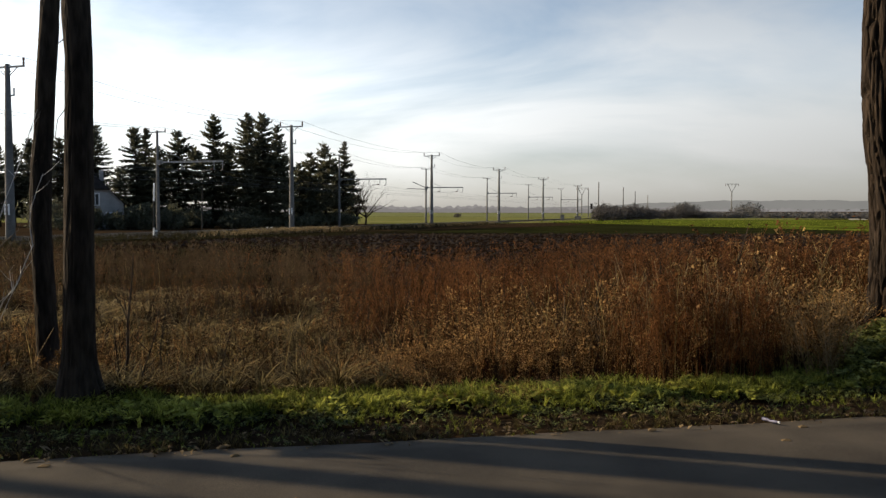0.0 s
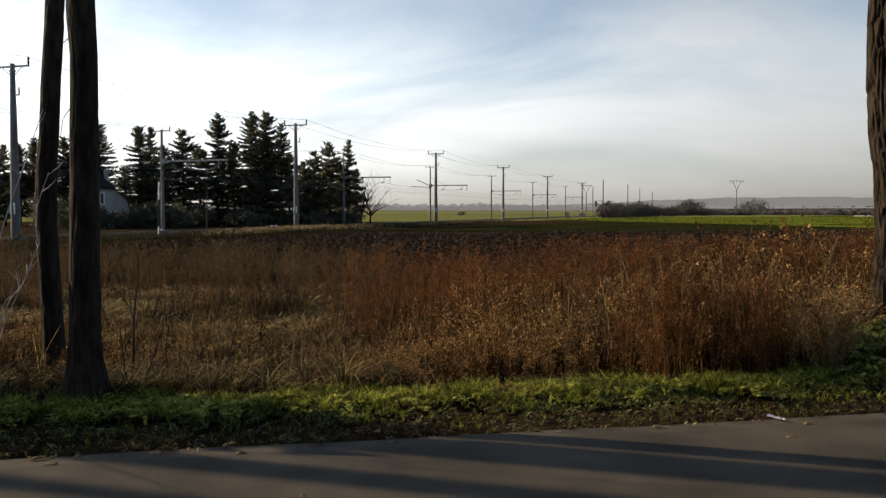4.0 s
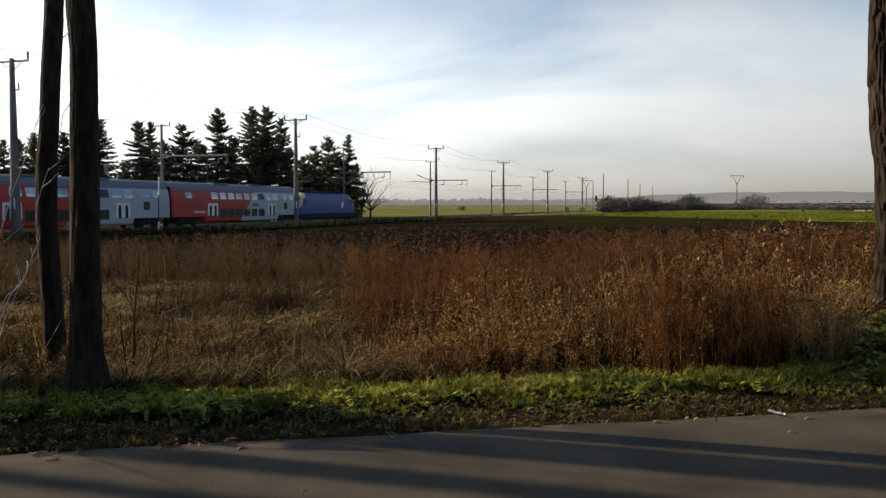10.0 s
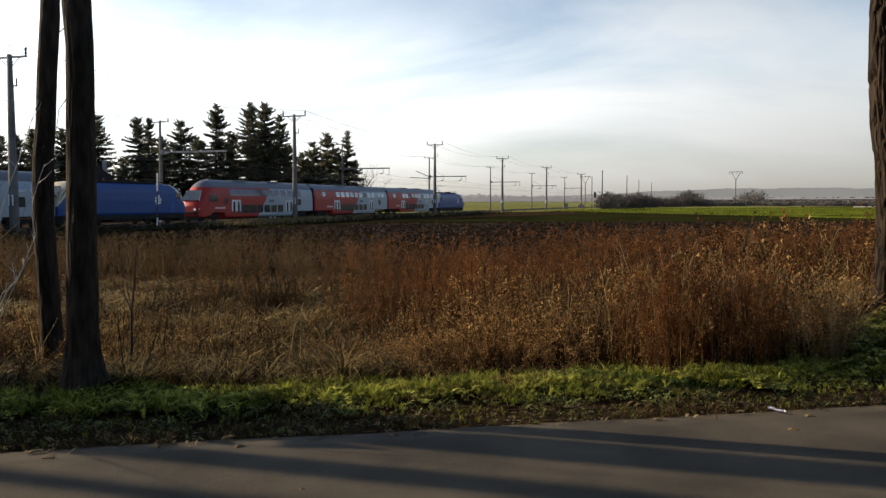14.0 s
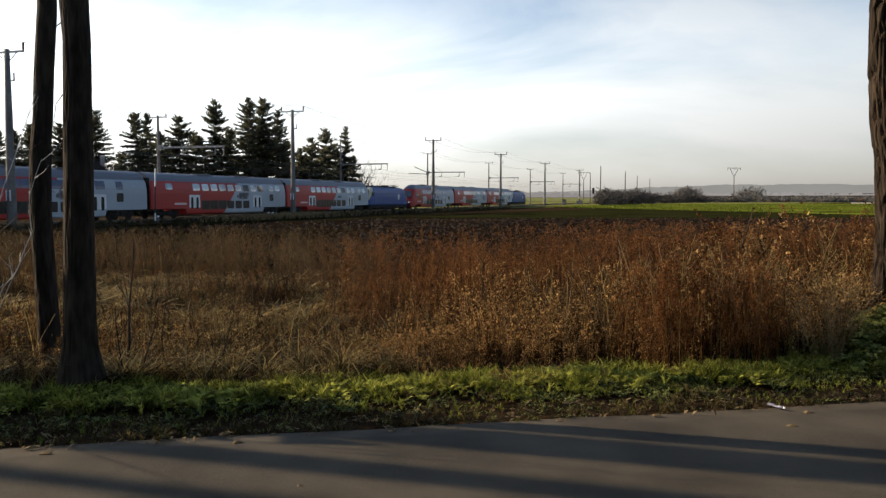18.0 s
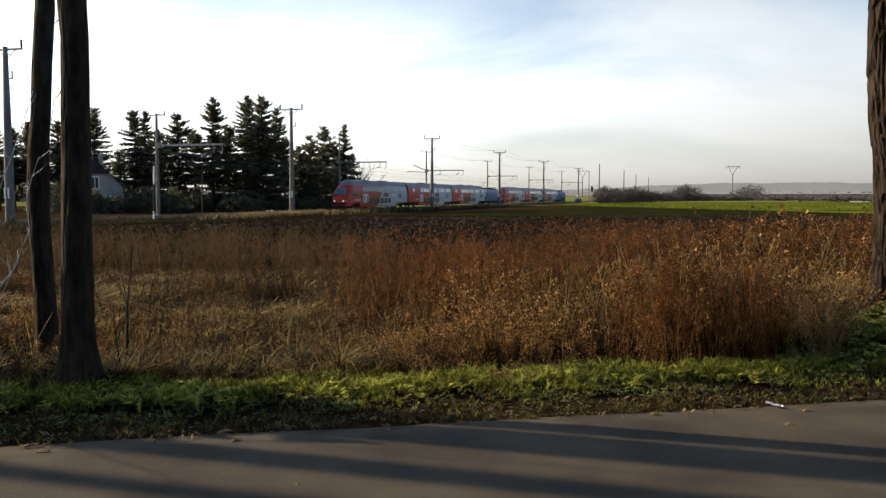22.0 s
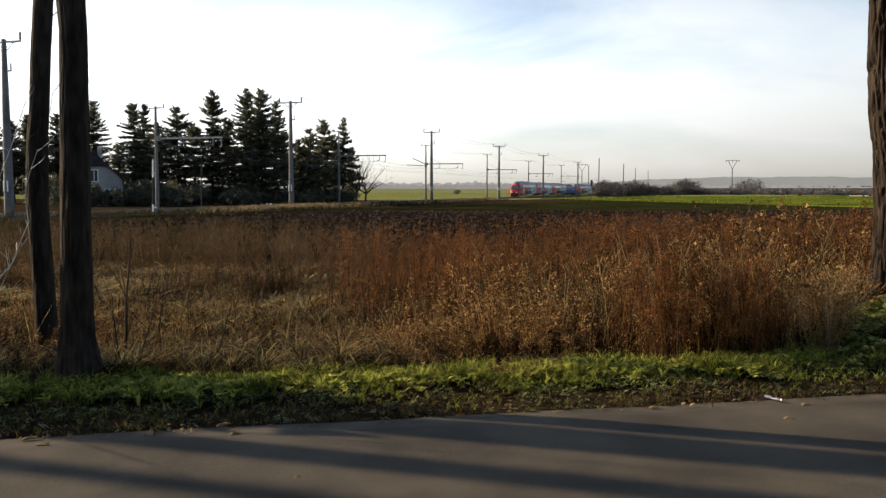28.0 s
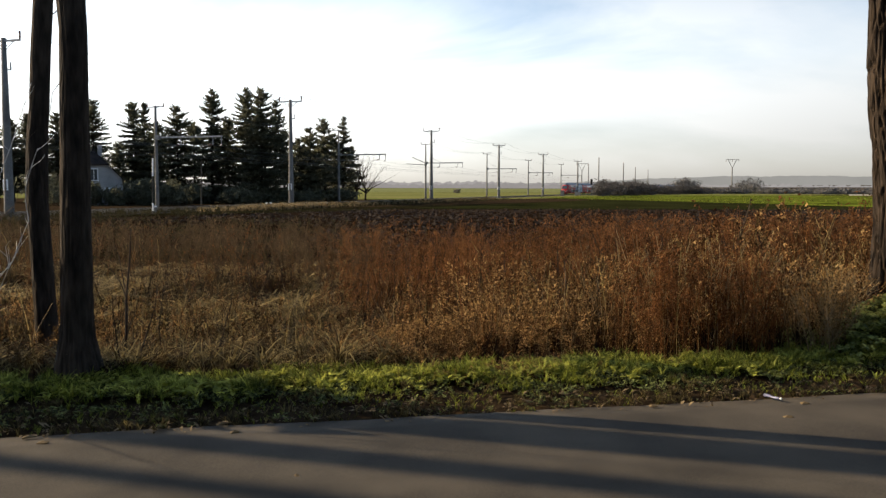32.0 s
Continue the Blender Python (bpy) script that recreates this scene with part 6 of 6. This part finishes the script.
for i in range(16):
    k = -0.42 + 0.30 * i / 15 + rng.normal(0, 0.006)
    y, _ = clear_of_track(k, 124 + 4 * (i % 3), 5.0)
    bush(k * y, y, rng.uniform(1.8, 3.2), rng.uniform(2.2, 3.2), 500 + i, M_NEEDLE, "dark evergreen bush under the conifers", 1700, 0.26, group="bushes under the conifers")


def bare_tree(x, y, tall_m, seed, label):
    z = height(x, y)
    t = thing("bare_tree", label, "tree", "bare trees", pose(x, y, z))
    q = np.random.default_rng(seed)
    g = Geo()
    g.tube([(0, 0, -0.2), (0.1, 0, tall_m * 0.18), (0.05, 0, tall_m * 0.32)], [0.22, 0.18, 0.15], 7)
    part("trunk", g, M_BARK, t, smooth=True)
    g = Geo()
    for i in range(9):
        a = 6.28 * i / 9 + q.uniform(-0.3, 0.3)
        branch(g, (0.05, 0, tall_m * q.uniform(0.16, 0.32)), (math.cos(a), math.sin(a), q.uniform(0.5, 1.4)), tall_m * q.uniform(0.42, 0.60), 0.12, 3, q, 0.12, 4)
    part("branch_crown", g, M_BARK, t)


shrub_late()
bare_tree(-0.101 * 160, 160, 10.0, 71, "bare spreading tree at the edge of the wood")
bare_tree(-0.090 * 163, 163, 8.0, 73, "small bare tree at the edge of the wood")

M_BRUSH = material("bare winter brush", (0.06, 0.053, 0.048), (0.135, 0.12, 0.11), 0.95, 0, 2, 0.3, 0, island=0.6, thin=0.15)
# far hedge: distance haze put into a paler, greyer twig colour
M_FARBRUSH = material("hedge twigs greyed for haze", (0.085, 0.08, 0.074), (0.15, 0.142, 0.132), 0.95, 0, 2, 0.1, 0, island=0.5, thin=0.15)
# scrub before the railway curve, and a hedge further right
for i in range(24):
    k = 0.196 + 0.088 * i / 23 + rng.normal(0, 0.002)
    y = 300 + 130 * (k - 0.196) / 0.088 - 26 + rng.uniform(-4, 4)
    bush(k * y, y, rng.uniform(3.2, 6.2) * (1 - 0.25 * (k > 0.262)), rng.uniform(2.6, 4.4), 600 + i, M_BRUSH, "grey-brown bare scrub beside the railway curve", 1900, 0.24, "scrub", "scrub by the curve")
for i, (k, tall_m) in enumerate(((0.2865, 4.6), (0.2945, 5.4), (0.303, 4.2), (0.3125, 4.4), (0.321, 3.6))):
    bush(k * 425, 425, tall_m, 4.0, 630 + i, M_BRUSH, "grey-brown bare scrub beside the railway curve", 1900, 0.24, "scrub", "scrub by the curve")
for i in range(30):
    k = 0.288 + 0.25 * i / 29 + rng.normal(0, 0.003)
    y = 480 + rng.uniform(-20, 40)
    big = i in (0, 1, 2, 10, 11)
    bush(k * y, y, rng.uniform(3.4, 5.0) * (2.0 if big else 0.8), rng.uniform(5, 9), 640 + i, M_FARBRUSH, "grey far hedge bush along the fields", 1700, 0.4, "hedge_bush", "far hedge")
bush(0.0215 * 430, 430, 2.2, 2.0, 690, M_BRUSH, "small lone bush in the meadow", 700, 0.2)


# the far side of the road behind the camera: an unseen hedge, added to close the place and block low sky light
def back_hedge():
    g = Geo()
    n, m = 120, 14
    for i in range(n + 1):
        u = -55 + 110 * i / n
        for j in range(m + 1):
            k = j / m
            p = on_road(u, -10.5 + 1.3 * noise.noise((u * 0.4, k * 3, 2.0)) - 1.2 * k * k + 0.5 * noise.noise((u * 1.7, k * 9, 5.0)), -0.2 + 7.5 * k * (1 + 0.12 * noise.noise((u * 0.3, 9.0, 0))))
            g.v.append(tuple(p))
    for i in range(n):
        for j in range(m):
            a = i * (m + 1) + j
            g.f.append((a, a + 1, a + m + 2, a + m + 1))
    hedge = tagged(part("sky_block_hedge", g, M_PINE), "unseen dense dark hedge added across the road to block sky light", "hedge", kind="structure")
    q = np.random.default_rng(91)
    v = np.array(g.v)
    c = v[q.integers(0, len(v), 24000)] + q.normal(0, 0.34, (24000, 3))
    tri = np.stack([c, c + q.normal(0, 0.17, (24000, 3)), c + q.normal(0, 0.17, (24000, 3))], 1).reshape(-1, 3)
    part("foliage", quick_mesh("foliage", tri, np.arange(72000).reshape(-1, 3)), M_PINE, hedge)


back_hedge()

# ---- house behind the railway ----
def house(m):
    """Gabled house with half-hipped ends."""
    t = thing("house", "dim white rendered house with a half-hipped dark roof among conifers", "house", at=m)
    z0, d, x, hip, eave, cut, top = -0.9, 9.0, 3.7, 1.89, 2.74, 4.67, 6.69
    y = d / 2
    face = [(-x, z0), (x, z0), (x, eave), (hip, cut), (-hip, cut), (-x, eave)]
    vs = [(u, s * y, z) for s in (-1, 1) for u, z in face]
    part("wall", Geo().add(vs, [(0, 1, 2, 3, 4, 5), (11, 10, 9, 8, 7, 6), (0, 5, 11, 6), (1, 7, 8, 2), (2, 8, 9, 3), (5, 4, 10, 11)]), M_RENDER, t)
    a, k, back = 0.45, (top - eave) / x, 1.7
    low, ridge_z, lift = eave - a * k, top, 0.16
    roof = part("roof", Geo().tube([(0, -y + back, ridge_z + lift), (0, y - back, ridge_z + lift)], 0.12, 6), M_TILE, t)
    faces = []
    for s in (-1, 1):
        faces.append([(s * (x + a), -y - a, low), (s * hip, -y - a, cut), (0, -y + back, ridge_z), (0, y - back, ridge_z), (s * hip, y + a, cut), (s * (x + a), y + a, low)])
        faces.append([(-hip, s * (y + a), cut), (hip, s * (y + a), cut), (0, s * (y - back), ridge_z)])
    for pts in faces:
        g, n = Geo(), len(pts)
        g.add([(p[0], p[1], p[2] + lift) for p in pts] + [(p[0], p[1], p[2] - 0.02) for p in pts],
              [tuple(range(n)), tuple(range(2 * n - 1, n - 1, -1))] + [(i, (i + 1) % n, n + (i + 1) % n, n + i) for i in range(n)])
        part("roof_slope", g, M_TILE, roof)
    part("chimney", Geo().box((0.9, -1.4, top + 0.1), (0.6, 0.6, 1.5), 0.03), M_RENDER, roof)
    for u, z, w, tall in ((0.04, 2.55, 1.0, 1.6), (-2.0, 0.2, 1.1, 1.3), (2.0, 0.2, 1.1, 1.3)):
        wnd = part("window", Geo().box((u, -y - 0.015, z + tall / 2), (w, 0.05, tall)), M_GLASS, t)
        part("window_frame", Geo().box((u, -y - 0.05, z - 0.02), (w + 0.2, 0.14, 0.1)).box((u, -y - 0.05, z + tall), (w + 0.2, 0.08, 0.12)).box((u - w / 2, -y - 0.045, z + tall / 2), (0.13, 0.06, tall))
             .box((u + w / 2, -y - 0.045, z + tall / 2), (0.13, 0.06, tall)).box((u, -y - 0.045, z + tall / 2), (0.08, 0.05, tall)), M_DOOR, wnd)


house(pose(-49.5, 118, 0, 0, 0, 23))
for i, (x, y, tall_m, wide_m) in enumerate(((-43.6, 111.0, 2.3, 1.5), (-46.3, 110.0, 3.0, 1.2), (-49.6, 110.0, 1.9, 2.2), (-53.4, 111, 4.6, 2.6), (-40.6, 113.0, 3.6, 2.2), (-37.5, 115.0, 3.4, 2.2))):
    bush(x, y, tall_m, wide_m, 950 + i, M_NEEDLE, "dark evergreen bush before the house", 1300, 0.22, group="bushes under the conifers")

# ---- litter on the road edge ----
bottle = thing("plastic_bottle", "crumpled bluish plastic bottle lying at the road edge", "bottle", at=pose(2.515, 6.09, 0.043, 0, 0, -59))
part("bottle_body", Geo().tube([(-0.075, 0, 0), (-0.072, 0, 0), (-0.03, 0, 0.003), (0.0, 0, -0.003), (0.026, 0, 0), (0.05, 0, 0), (0.066, 0, 0.002)], [0.006, 0.011, 0.012, 0.007, 0.011, 0.009, 0.005], 12), M_LITTER, bottle, smooth=True)
part("bottle_cap", Geo().tube([(0.066, 0, 0.002), (0.078, 0, 0.002)], 0.008, 10), M_SIGN, bottle)
for x, y, a, s in ((2.42, 5.59, 0.1, 0.035), (2.70, 5.96, 0.2, 0.03), (-2.57, 5.10, 0.5, 0.045), (-2.43, 4.98, 0.1, 0.035), (-1.44, 5.40, 0.9, 0.045), (-1.31, 5.21, 0.6, 0.03), (-0.77, 4.40, 0.4, 0.015), (1.56, 5.87, 0.2, 0.03)):
    t = thing("paper_scrap", "small pale scrap lying on the asphalt", "litter", "scraps on the road", pose(x, y, 0.03, 0, 0, math.degrees(a)))
    part("scrap", Geo().add([(-s, -0.014, 0), (s * 0.9, -0.02, 0.004), (s, 0.012, 0.008), (-s * 0.8, 0.018, 0.003), (0, 0, 0.014), (-s, -0.014, -0.004), (s * 0.9, -0.02, -0.002), (s, 0.012, 0.0), (-s * 0.8, 0.018, -0.003)],
                            [(0, 1, 4), (1, 2, 4), (2, 3, 4), (3, 0, 4), (5, 8, 7, 6), (0, 5, 6, 1), (1, 6, 7, 2), (2, 7, 8, 3), (3, 8, 5, 0)]), M_FALLEN, t)


motions()
